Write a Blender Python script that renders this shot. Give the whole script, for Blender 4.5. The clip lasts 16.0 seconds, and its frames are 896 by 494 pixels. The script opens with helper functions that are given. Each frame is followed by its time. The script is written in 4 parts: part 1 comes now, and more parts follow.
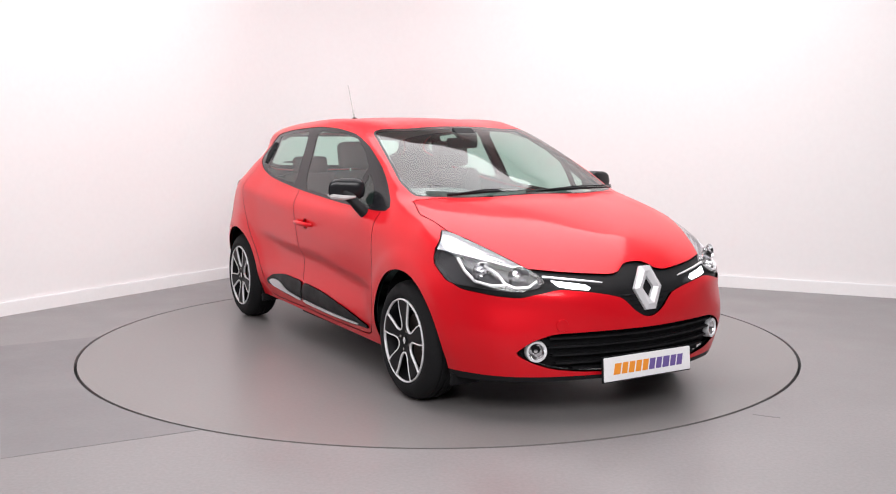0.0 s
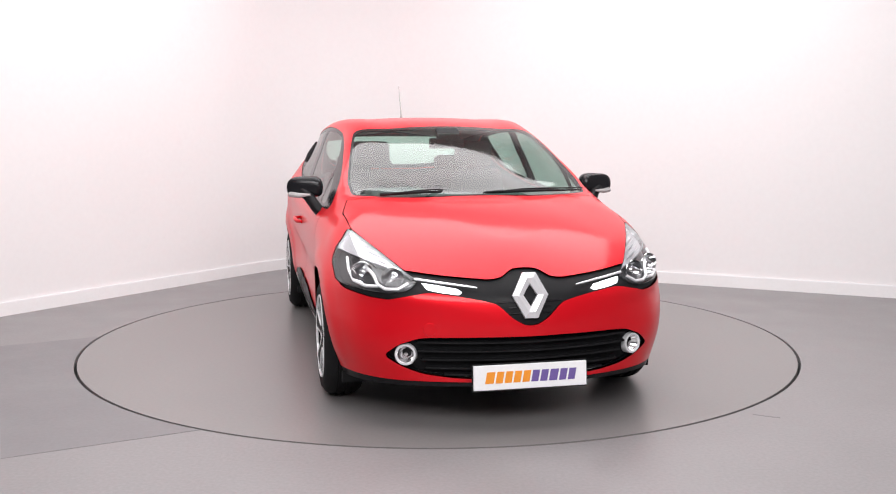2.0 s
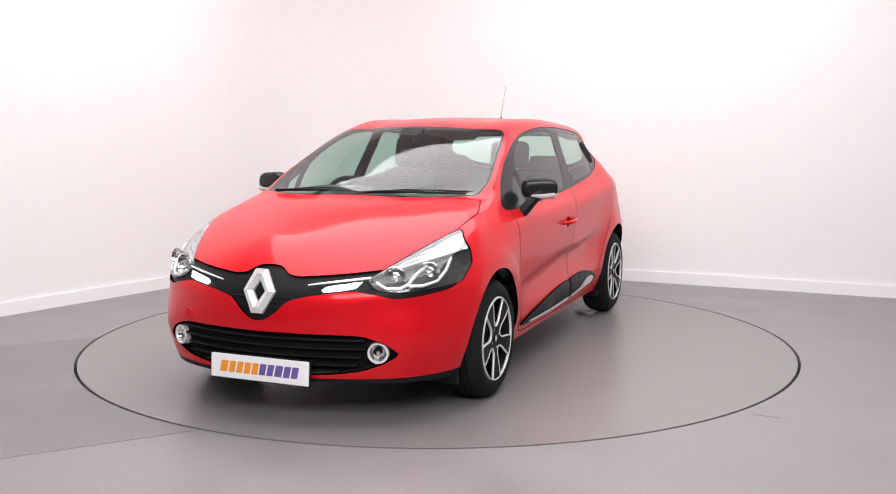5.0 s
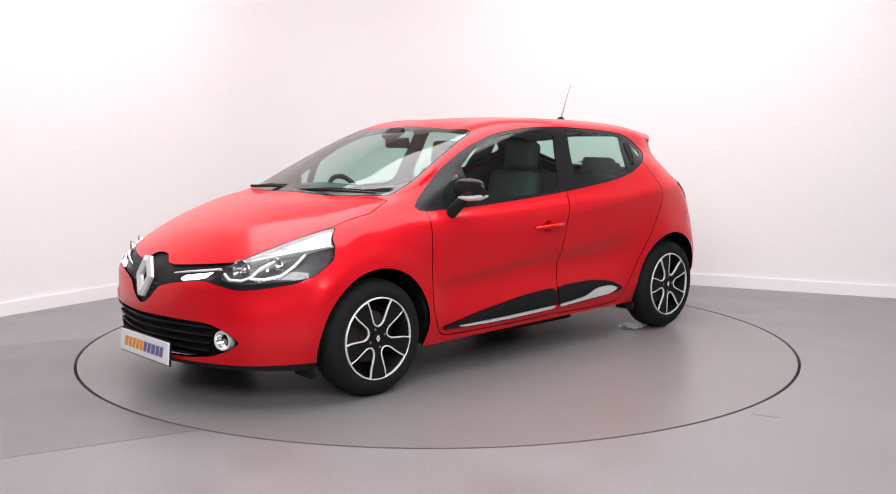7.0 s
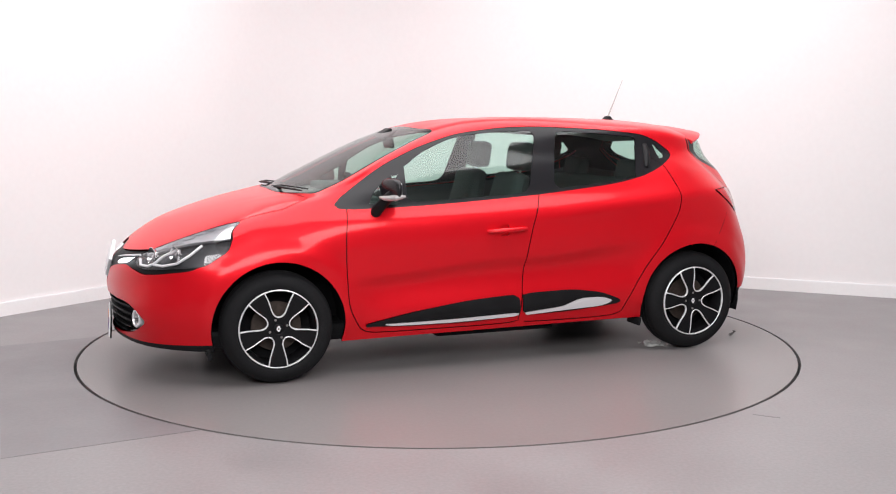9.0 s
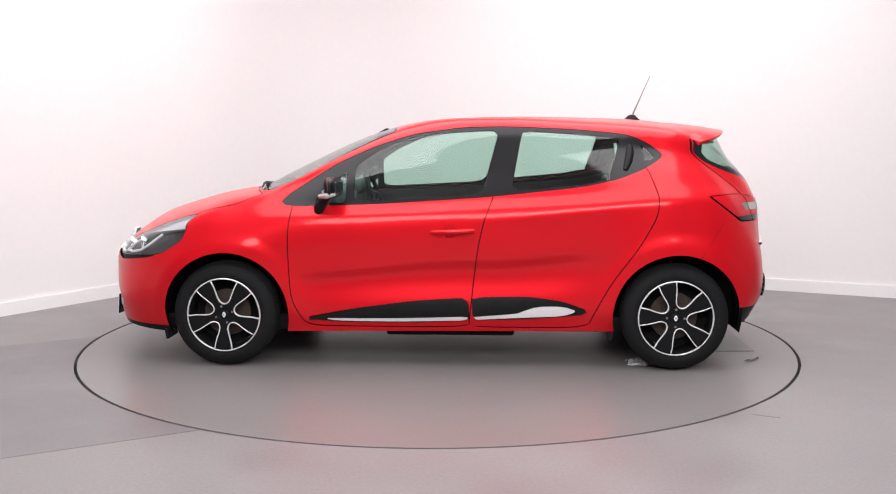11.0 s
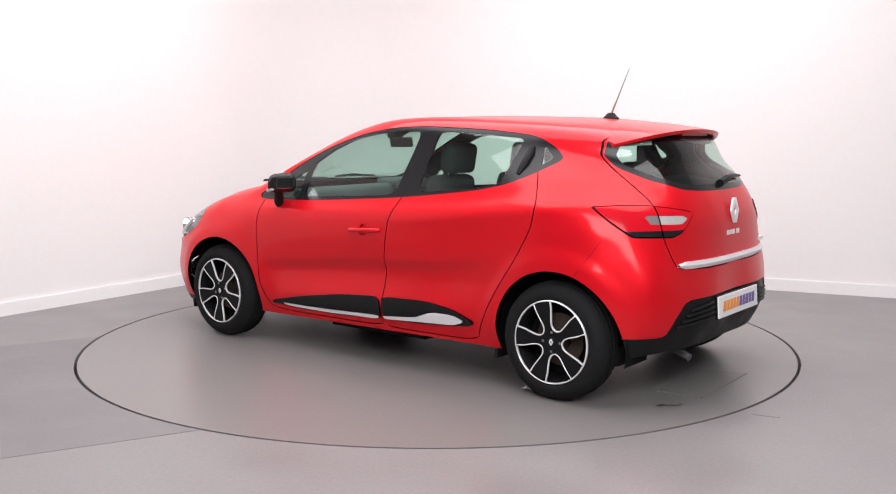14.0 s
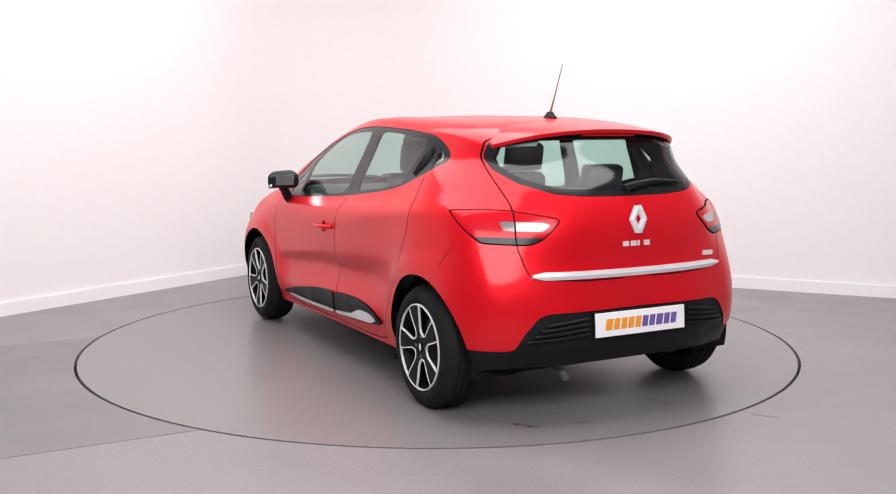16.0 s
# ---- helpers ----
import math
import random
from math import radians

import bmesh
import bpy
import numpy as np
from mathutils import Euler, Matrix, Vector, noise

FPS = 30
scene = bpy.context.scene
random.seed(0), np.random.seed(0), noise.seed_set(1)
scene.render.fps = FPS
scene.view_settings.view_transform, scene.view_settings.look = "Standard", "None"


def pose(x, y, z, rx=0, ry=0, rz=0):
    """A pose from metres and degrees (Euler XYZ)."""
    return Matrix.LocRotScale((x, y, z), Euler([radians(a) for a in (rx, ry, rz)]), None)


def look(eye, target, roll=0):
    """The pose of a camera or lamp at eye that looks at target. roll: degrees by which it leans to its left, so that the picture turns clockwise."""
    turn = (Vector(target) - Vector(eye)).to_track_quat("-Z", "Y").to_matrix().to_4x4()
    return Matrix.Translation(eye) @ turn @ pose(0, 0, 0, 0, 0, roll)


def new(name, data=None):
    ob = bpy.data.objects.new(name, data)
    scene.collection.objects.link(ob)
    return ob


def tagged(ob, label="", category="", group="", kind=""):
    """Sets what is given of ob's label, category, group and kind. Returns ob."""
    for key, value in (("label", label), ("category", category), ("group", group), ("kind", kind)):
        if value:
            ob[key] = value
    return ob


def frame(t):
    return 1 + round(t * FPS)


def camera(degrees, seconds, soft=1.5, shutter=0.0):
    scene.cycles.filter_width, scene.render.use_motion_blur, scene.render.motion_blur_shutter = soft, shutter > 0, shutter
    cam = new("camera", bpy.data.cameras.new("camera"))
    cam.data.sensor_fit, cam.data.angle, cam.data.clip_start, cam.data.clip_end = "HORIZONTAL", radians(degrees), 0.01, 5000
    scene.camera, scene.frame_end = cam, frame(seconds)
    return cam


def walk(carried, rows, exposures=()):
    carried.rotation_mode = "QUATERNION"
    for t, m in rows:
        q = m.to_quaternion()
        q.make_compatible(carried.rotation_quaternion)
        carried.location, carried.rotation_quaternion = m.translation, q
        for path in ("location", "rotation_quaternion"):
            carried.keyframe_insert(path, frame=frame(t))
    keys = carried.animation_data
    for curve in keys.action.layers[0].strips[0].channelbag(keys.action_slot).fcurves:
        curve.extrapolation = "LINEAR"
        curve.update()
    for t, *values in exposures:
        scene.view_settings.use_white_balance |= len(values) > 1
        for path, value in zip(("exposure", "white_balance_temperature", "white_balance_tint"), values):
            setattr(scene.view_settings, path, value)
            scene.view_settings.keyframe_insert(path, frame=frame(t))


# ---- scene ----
TURN = [(0, -60.35), (.5, -62.4), (1, -66.36), (1.5, -71.63), (2, -77.72), (2.5, -83.47), (3, -89.69), (3.5, -95.47), (4, -101.7), (4.5, -107.41), (5, -113.54),
        (5.6, -120.7), (6.2, -127.85), (6.8, -135.0), (7.5, -143.35), (8, -149.41), (8.5, -155.06), (9, -161.09), (9.6, -167.85), (10.2, -174.5), (10.8, -181.2),
        (11.5, -188.98), (12, -195.08), (12.5, -200.71), (13, -206.75), (13.5, -212.56), (14, -218.63), (14.5, -224.29), (15, -230.43), (15.5, -236.09), (16, -242.12)]
CAR_ON_TABLE = (-.11, -.0195)
DISC = 2.2495

cam = camera(49.89, 16.0, soft=1.1)
EYE = Vector((0, -6.2687, 1.3591))
AIM = EYE + Vector((math.sin(radians(.5733)) * math.cos(radians(6.8694)), math.cos(radians(.5733)) * math.cos(radians(6.8694)), -math.sin(radians(6.8694))))
walk(cam, [(0, look(EYE, AIM, -.035)), (16, look(EYE, AIM, -.035))], exposures=[(0, 0.0), (16, 0.0)])

world = bpy.data.worlds.new("studio_world")
scene.world = world
world.use_nodes = True
world.node_tree.nodes["Background"].inputs[0].default_value = (.8, .85, 1, 1)
world.node_tree.nodes["Background"].inputs[1].default_value = .05
CEILING = 3.9


def softbox(x, y, z, tilt, w, d, power, tint=(1, .985, 1)):
    data = bpy.data.lights.new("assumed_softbox_light", "AREA")
    data.shape, data.size, data.size_y, data.energy, data.color = "RECTANGLE", w, d, power, tint
    ob = new("assumed_softbox_light", data)
    ob.matrix_world = pose(x, y, z, tilt)
    return ob


# Both out of view: overhead box added for even light, camera-side box inferred.
SOFTBOXES = [(.2, -.55, 3.83, 0, 5.4, 4.6, 285), (.2, -6.0, 3.2, 57, 5.4, 1.8, 248)]
for row in SOFTBOXES:
    softbox(*row)


# ---- materials ----
def material(name, color, rough=.5, metal=0.0, coat=0.0, grain=0.0, scale=40.0, bump=0.0, emit=0.0, spread=.25, speck=0.0):
    """A surface with mottling at two scales, roughness that varies with it, and fine relief."""
    m = bpy.data.materials.new(name)
    m.use_nodes = True
    t = m.node_tree
    b = t.nodes["Principled BSDF"]
    b.inputs["Base Color"].default_value = (*color, 1)
    b.inputs["Roughness"].default_value = rough
    b.inputs["Metallic"].default_value = metal
    b.inputs["Coat Weight"].default_value = coat
    b.inputs["Coat Roughness"].default_value = .03
    if emit:
        b.inputs["Emission Color"].default_value = (*color, 1)
        b.inputs["Emission Strength"].default_value = emit
    if grain or bump:
        at = t.nodes.new("ShaderNodeTexCoord")
        fine, wide = t.nodes.new("ShaderNodeTexNoise"), t.nodes.new("ShaderNodeTexNoise")
        fine.inputs["Scale"].default_value, fine.inputs["Detail"].default_value = scale, 5
        wide.inputs["Scale"].default_value, wide.inputs["Detail"].default_value = scale * .03, 4
        for n in (fine, wide):
            t.links.new(at.outputs["Object"], n.inputs["Vector"])
        add = t.nodes.new("ShaderNodeMath")
        add.operation = "ADD"
        t.links.new(fine.outputs["Fac"], add.inputs[0])
        t.links.new(wide.outputs["Fac"], add.inputs[1])
        ramp = t.nodes.new("ShaderNodeMapRange")
        ramp.inputs["From Min"].default_value, ramp.inputs["From Max"].default_value = .7, 1.3
        ramp.inputs["To Min"].default_value, ramp.inputs["To Max"].default_value = 1 - grain, 1 + grain
        t.links.new(add.outputs[0], ramp.inputs["Value"])
        mix = t.nodes.new("ShaderNodeVectorMath")
        mix.operation = "SCALE"
        mix.inputs[0].default_value = color
        t.links.new(ramp.outputs["Result"], mix.inputs["Scale"])
        t.links.new(mix.outputs["Vector"], b.inputs["Base Color"])
        rr = t.nodes.new("ShaderNodeMapRange")
        rr.inputs["From Min"].default_value, rr.inputs["From Max"].default_value = .3, .7
        rr.inputs["To Min"].default_value, rr.inputs["To Max"].default_value = rough * (1 - spread), min(1, rough * (1 + spread))
        t.links.new(wide.outputs["Fac"], rr.inputs["Value"])
        t.links.new(rr.outputs["Result"], b.inputs["Roughness"])
        if bump:
            bp = t.nodes.new("ShaderNodeBump")
            bp.inputs["Strength"].default_value, bp.inputs["Distance"].default_value = bump, .002
            t.links.new(fine.outputs["Fac"], bp.inputs["Height"])
            t.links.new(bp.outputs["Normal"], b.inputs["Normal"])
    return m


def glass(name, tint, gloss=0.0):
    """Thin glass: clear with a tint, and a reflection that grows at grazing angles."""
    m = bpy.data.materials.new(name)
    m.use_nodes = True
    t = m.node_tree
    t.nodes.clear()
    out, mix = t.nodes.new("ShaderNodeOutputMaterial"), t.nodes.new("ShaderNodeMixShader")
    clear, shine, edge = t.nodes.new("ShaderNodeBsdfTransparent"), t.nodes.new("ShaderNodeBsdfGlossy"), t.nodes.new("ShaderNodeLayerWeight")
    power, lift = t.nodes.new("ShaderNodeMath"), t.nodes.new("ShaderNodeMath")
    power.operation, power.inputs[1].default_value = "POWER", 4
    lift.operation, lift.inputs[1].default_value, lift.inputs[2].default_value = "MULTIPLY_ADD", .9, .065
    edge.inputs["Blend"].default_value = .5
    clear.inputs["Color"].default_value = (*tint, 1)
    shine.inputs["Roughness"].default_value = gloss
    t.links.new(edge.outputs["Facing"], power.inputs[0])
    t.links.new(power.outputs[0], lift.inputs[0])
    t.links.new(lift.outputs[0], mix.inputs["Fac"])
    t.links.new(clear.outputs[0], mix.inputs[1])
    t.links.new(shine.outputs[0], mix.inputs[2])
    t.links.new(mix.outputs[0], out.inputs["Surface"])
    return m


PAINT = material("red_metallic_paint", (.72, .006, .015), .39, .38, .45)
PAINT.node_tree.nodes["Principled BSDF"].inputs["Coat Roughness"].default_value = .11
PAINT.node_tree.nodes["Principled BSDF"].inputs["Specular IOR Level"].default_value = .12
BLACK = material("black_plastic", (.010, .010, .011), .45, 0, 0, .2, 300, .15)
GLOSS = material("gloss_black", (.012, .012, .014), .2)
GLOSS.node_tree.nodes["Principled BSDF"].inputs["Specular IOR Level"].default_value = .3
SPOKE = material("black_wheel_paint", (.009, .009, .010), .5)
SPOKE.node_tree.nodes["Principled BSDF"].inputs["Specular IOR Level"].default_value = .1
RUBBER = material("tyre_rubber", (.011, .011, .012), .75, 0, 0, .25, 120, .3)
SILVER = material("silver_alloy", (.80, .80, .81), .35, .3, 0, .05, 200, .05)
BADGE = material("badge_metal", (.84, .84, .86), .3, .5)
CHROME = material("chrome", (.85, .85, .86), .08, 1.0)
SATIN = material("satin_metal", (.86, .86, .88), .3, .4)
DARK = material("dark_lining", (.006, .006, .007), .8, 0, 0, .2, 60, .2)
for m in (DARK, RUBBER, BLACK):
    m.node_tree.nodes["Principled BSDF"].inputs["Specular IOR Level"].default_value = .15
CLOTH = material("dark_seat_cloth", (.05, .051, .055), .9, 0, 0, .3, 200, .4)
DASH = material("dark_grey_dashboard", (.085, .088, .093), .6, 0, 0, .2, 250, .3)
LINER = material("pale_headlining", (.55, .54, .52), .9, 0, 0, .08, 200, .2)
STEEL = material("brake_steel", (.3, .29, .28), .35, .9, 0, .2, 80, .1)
DISC_IRON = material("rusty_brake_iron", (.055, .040, .033), .55, .3, 0, .3, 60, .2)
WHITE = material("white_plate", (.85, .85, .86), .5, 0, 0, .03, 90)
ORANGE = material("orange_print", (.85, .30, .03), .4)
PURPLE = material("purple_print", (.15, .10, .32), .4)
LED = material("white_lit_lamp", (.93, .96, 1), .3, 0, 0, 0, 1, 0, 2.2)
RED_LENS = material("red_lamp_lens", (.55, .006, .016), .12)
RED_LENS.node_tree.nodes["Principled BSDF"].inputs["Specular IOR Level"].default_value = .25
SMOKED_LENS = material("smoky_lamp_lens", (.22, .20, .20), .15, .2, .5, .1, 60)
BEZEL = material("dark_lamp_bezel", (.07, .07, .075), .3, .3, 0, .15, 60, .1)
BROW = material("pale_lamp_reflector", (.66, .66, .68), .22, .55, 0, .1, 60, .1)
CLEAR_LENS = material("pale_lamp_lens", (.45, .43, .43), .2, .1, .2, .1, 60)
GLASS_SIDE = glass("green_tinted_glass", (.66, .84, .77), .06)
GLASS_LAMP = glass("clear_lamp_cover", (.96, .97, .98))
REFLECTOR = material("lamp_reflector", (.30, .30, .32), .3, .6, 0, .15, 60, .1)
WALL = material("white_wall_paint", (.80, .777, .777), .75, 0, 0, .015, 25, .08)
SKIRT = material("white_skirting_paint", (.82, .81, .81), .4, 0, 0, .02, 40)
FLOOR = material("grey_vinyl_floor", (.222, .210, .213), .42, 0, 0, .11, 60, .08, spread=.2)
TABLE = material("grey_turntable_vinyl", (.200, .188, .186), .32, 0, 0, .06, 50, .05, spread=.03)
PATCH = material("darker_floor_panel", (.172, .164, .170), .4, 0, 0, .08, 50, .08)
HATCHWAY = material("slightly_darker_vinyl", (.192, .180, .177), .38, 0, 0, .07, 50, .08)
PATCH_DARK = material("dark_torn_vinyl", (.06, .056, .055), .6, 0, 0, .2, 80, .2)
PIT = material("dark_joint", (.01, .01, .01), .8)
BACK = material("pale_back_wall", (.35, .345, .35), .8, 0, 0, .1, 20)
CEIL = material("pale_ceiling", (.5, .49, .49), .8, 0, 0, .02, 20)
PLASTIC = material("thin_plastic_film", (.55, .55, .54), .2, 0, .3, .2, 40, .3)
MIRROR = material("mirror_glass", (.85, .88, .9), .02, 1.0)


# ---- building helpers ----
def mesh_ob(name, me, mat, parent=None, label=""):
    me.materials.append(mat)
    ob = new(name, me)
    if parent:
        ob.parent = parent
    if label:
        tagged(ob, label)
    return ob


def part(name, bm, mat, parent=None, label="", smooth=False):
    me = bpy.data.meshes.new(name)
    bmesh.ops.recalc_face_normals(bm, faces=bm.faces)
    bm.to_mesh(me)
    bm.free()
    if smooth:
        me.polygons.foreach_set("use_smooth", [True] * len(me.polygons))
        me.set_sharp_from_angle(angle=radians(38))
    return mesh_ob(name, me, mat, parent, label)


def slab(outline, z0, z1, bm=None, place=None):
    """A plate with the outline (x, y) from z0 to z1, set by the matrix place."""
    bm = bm or bmesh.new()
    place = place or Matrix()
    lo = [bm.verts.new(place @ Vector((x, y, z0))) for x, y in outline]
    hi = [bm.verts.new(place @ Vector((x, y, z1))) for x, y in outline]
    n = len(lo)
    bm.faces.new(lo[::-1])
    bm.faces.new(hi)
    for i in range(n):
        bm.faces.new((lo[i], lo[(i + 1) % n], hi[(i + 1) % n], hi[i]))
    return bm


def block(size, place, bevel=.01, steps=2, bm=None, taper=1.0):
    """A box with rounded edges, its middle at place; taper: the size of its top against its foot."""
    bm = bm or bmesh.new()
    w, d, h = (s / 2 for s in size)
    v = [bm.verts.new((x * w * k, y * d * k, z * h)) for z, k in ((-1, 1), (1, taper)) for x, y in ((-1, -1), (1, -1), (1, 1), (-1, 1))]
    f = [bm.faces.new([v[i] for i in q]) for q in ((3, 2, 1, 0), (4, 5, 6, 7), (0, 1, 5, 4), (1, 2, 6, 5), (2, 3, 7, 6), (3, 0, 4, 7))]
    if bevel:
        made = bmesh.ops.bevel(bm, geom=list({e for q in f for e in q.edges}), offset=bevel, segments=steps, profile=.6, affect="EDGES")
        v = list({x for q in made["faces"] for x in q.verts} | {x for x in v if x.is_valid})
    bmesh.ops.transform(bm, matrix=place, verts=[x for x in v if x.is_valid])
    return bm


def lathe(profile, n=64, bm=None, place=None):
    """A turned body about z from (radius, z) points; radius 0 closes it."""
    bm = bm or bmesh.new()
    place = place or Matrix()
    rings = []
    for r, z in profile:
        if r < 1e-6:
            rings.append([bm.verts.new(place @ Vector((0, 0, z)))])
        else:
            rings.append([bm.verts.new(place @ Vector((r * math.cos(a), r * math.sin(a), z))) for a in (math.tau * i / n for i in range(n))])
    for p, q in zip(rings, rings[1:]):
        for i in range(n):
            k = (i + 1) % n
            ring = [p[i % len(p)], p[k % len(p)], q[k % len(q)], q[i % len(q)]]
            ring = list(dict.fromkeys(ring))
            if len(ring) > 2:
                bm.faces.new(ring)
    return bm


def tube(points, radius, n=8, bm=None):
    """A round rod through points; radius one number or one for each point."""
    bm = bm or bmesh.new()
    pts = [Vector(p) for p in points]
    rad = [radius] * len(pts) if isinstance(radius, (int, float)) else radius
    rings = []
    for i, p in enumerate(pts):
        way = (pts[min(i + 1, len(pts) - 1)] - pts[max(i - 1, 0)]).normalized()
        a = way.orthogonal().normalized() if i == 0 else (a - way * a.dot(way)).normalized()
        b = way.cross(a)
        rings.append([bm.verts.new(p + (a * math.cos(s) + b * math.sin(s)) * rad[i]) for s in (math.tau * k / n for k in range(n))])
    for p, q in zip(rings, rings[1:]):
        for i in range(n):
            bm.faces.new((p[i], p[(i + 1) % n], q[(i + 1) % n], q[i]))
    bm.faces.new(rings[0][::-1])
    bm.faces.new(rings[-1])
    return bm


# ---- the studio ----
CORNER = Vector((-1.168, 3.82, 0))
LEFT, RIGHT = Vector((-.562, -.827, 0)).normalized(), Vector((.901, -.433, 0)).normalized()


def wall_line():
    """The plan of the white wall's face: along the left wall, round the coved corner and along the right wall."""
    t = 1.1
    a, b = CORNER + LEFT * t, CORNER + RIGHT * t
    pts = [CORNER + LEFT * 7.0]
    for i in range(17):
        s = i / 16
        pts.append(a * (1 - s) ** 2 + CORNER * 2 * s * (1 - s) + b * s * s)
    pts.append(CORNER + RIGHT * 7.4)
    return pts


def back_line():
    """The plan of the plain walls beside and behind the camera."""
    return [CORNER + RIGHT * 7.4, Vector((7.2, -8.5, 0)), Vector((-7.2, -8.5, 0)), CORNER + LEFT * 7.0]


def wall_band(name, pts, z0, z1, inner, outer, mat, label, category):
    """A band that follows a wall's plan, from inner to outer metres behind the wall's face."""
    bm = bmesh.new()
    rows = []
    for i, p in enumerate(pts):
        d0 = (p - pts[i - 1]).normalized() if i else (pts[1] - p).normalized()
        d1 = (pts[i + 1] - p).normalized() if i < len(pts) - 1 else d0
        n0, n1 = Vector((-d0.y, d0.x, 0)), Vector((-d1.y, d1.x, 0))
        m = (n0 + n1).normalized()
        m = m / max(.3, m.dot(n0))
        rows.append([bm.verts.new(p + m * o + Vector((0, 0, z))) for o, z in ((inner, z0), (inner, z1), (outer, z1), (outer, z0))])
    for a, b in zip(rows, rows[1:]):
        for k in range(4):
            bm.faces.new((a[k], b[k], b[(k + 1) % 4], a[(k + 1) % 4]))
    bm.faces.new(rows[0])
    bm.faces.new(rows[-1][::-1])
    ob = part(name, bm, mat, None, "", True)
    return tagged(ob, label, category, "", "structure")


wall_band("wall_studio", wall_line(), 0, CEILING, 0, .15, WALL, "smooth white painted studio wall with a coved corner", "wall")
wall_band("baseboard", wall_line(), 0, .095, -.018, -.002, SKIRT, "white painted skirting board along the studio wall", "skirting")
wall_band("trim", wall_line(), .095, .103, -.016, -.002, WHITE, "thin white capping strip on the skirting board", "trim")
wall_band("wall_back", back_line(), 0, CEILING, 0, .15, BACK, "plain pale wall behind the camera", "wall")

bm = bmesh.new()
N = 192
inner = [bm.verts.new(((DISC + .009) * math.cos(math.tau * i / N), (DISC + .009) * math.sin(math.tau * i / N), 0)) for i in range(N)]
outer = [bm.verts.new((16 * math.cos(math.tau * i / N), 16 * math.sin(math.tau * i / N), 0)) for i in range(N)]
deep = [bm.verts.new((v.co.x, v.co.y, -.03)) for v in inner]
for i in range(N):
    k = (i + 1) % N
    bm.faces.new((inner[i], outer[i], outer[k], inner[k]))
    bm.faces.new((deep[i], inner[i], inner[k], deep[k]))
tagged(part("floor", bm, FLOOR), "mottled grey vinyl studio floor round the turntable", "floor", "", "structure")
tagged(part("floor_pit", lathe([(0, -.031), (DISC + .1, -.031)], 96), PIT), "dark recess below the turntable", "recess", "", "structure")

# a darker floor panel, its inner edge cut round the turntable
bm = bmesh.new()
panel_pts = [(-2.80, -.23), (-2.262, .045)]
a0, a1 = math.atan2(.045, -2.262), math.atan2(-2.01, -1.11) + math.tau
for i in range(25):
    a = a0 + (a1 - a0) * i / 24
    panel_pts.append(((DISC + .012) * math.cos(a), (DISC + .012) * math.sin(a)))
panel_pts += [(-1.83, -2.36)]
tagged(part("floor_panel", slab(panel_pts, .0002, .0015), PATCH), "darker grey vinyl floor panel beside the turntable", "floor panel", "", "structure")
tagged(part("floor_joint", slab([(1.516, -1.77), (1.628, -1.827), (1.628, -1.821), (1.516, -1.764)], .0002, .0015), PATCH), "short dark joint in the vinyl floor", "joint", "", "structure")

pts = wall_line() + back_line()[1:3]
bm = bmesh.new()
lo = [bm.verts.new((p.x * 1.01, p.y * 1.01, CEILING)) for p in pts]
hi = [bm.verts.new((p.x * 1.01, p.y * 1.01, CEILING + .1)) for p in pts]
bm.faces.new(lo)
bm.faces.new(hi)
for i in range(len(pts)):
    bm.faces.new((lo[i], lo[(i + 1) % len(pts)], hi[(i + 1) % len(pts)], hi[i]))
tagged(part("ceiling", bm, CEIL), "plain pale studio ceiling", "ceiling", "", "structure")

# Unseen housings and hanger rods, added to go with the lamps above.
for x, y, z, tilt, w, d, power in SOFTBOXES:
    place = pose(x, y, z, tilt)
    box = tagged(part("assumed_softbox", block((w + .12, d + .12, .05), place @ pose(0, 0, .045), .012), SKIRT), "large white softbox assumed out of view under the studio ceiling", "ceiling light", "softboxes under the ceiling")
    for u in (-w / 2 + .1, w / 2 - .1):
        foot = place @ Vector((u, 0, .06))
        part("hanger", tube([foot, (foot.x, foot.y, CEILING)], .012, 8), BLACK, box, "black hanger rod of the assumed softbox")

# ---- the turntable ----
turntable = tagged(part("turntable", lathe([(0, 0), (DISC - .009, 0), (DISC - .009, -.03), (0, -.03)], N), TABLE), "round grey vinyl-covered turntable set flush in the floor", "turntable")
hatch = slab([(-1.60, -.22), (-1.86, -.30), (-1.87, .33), (-1.62, .35)], .0005, .003, None, pose(*CAR_ON_TABLE, 0))
part("hatch_plate", hatch, HATCHWAY, turntable, "darker rectangular hatch plate in the turntable")


# The car's half skin: lines from the tail's middle round the left side to the nose's middle, bottom to top.
SILL = [(-1.83, 0, .27), (-1.812, .45, .27), (-1.705, .705, .26), (-1.61, .782, .24), (-1.29, .8, .215), (-.85, .8, .215), (-.2, .8, .21),
        (.4, .8, .205), (.92, .8, .2), (1.29, .792, .195), (1.65, .79, .19), (1.915, .653, .2), (2.065, .39, .205), (2.14, 0, .21)]
LOWER = [(-1.885, 0, .4), (-1.872, .45, .4), (-1.755, .725, .4), (-1.61, .822, .4), (-1.29, .865, .38), (-.85, .84, .36), (-.2, .843, .34),
         (.4, .843, .34), (.92, .843, .36), (1.29, .857, .38), (1.65, .845, .38), (1.935, .698, .38), (2.085, .42, .37), (2.155, 0, .37)]
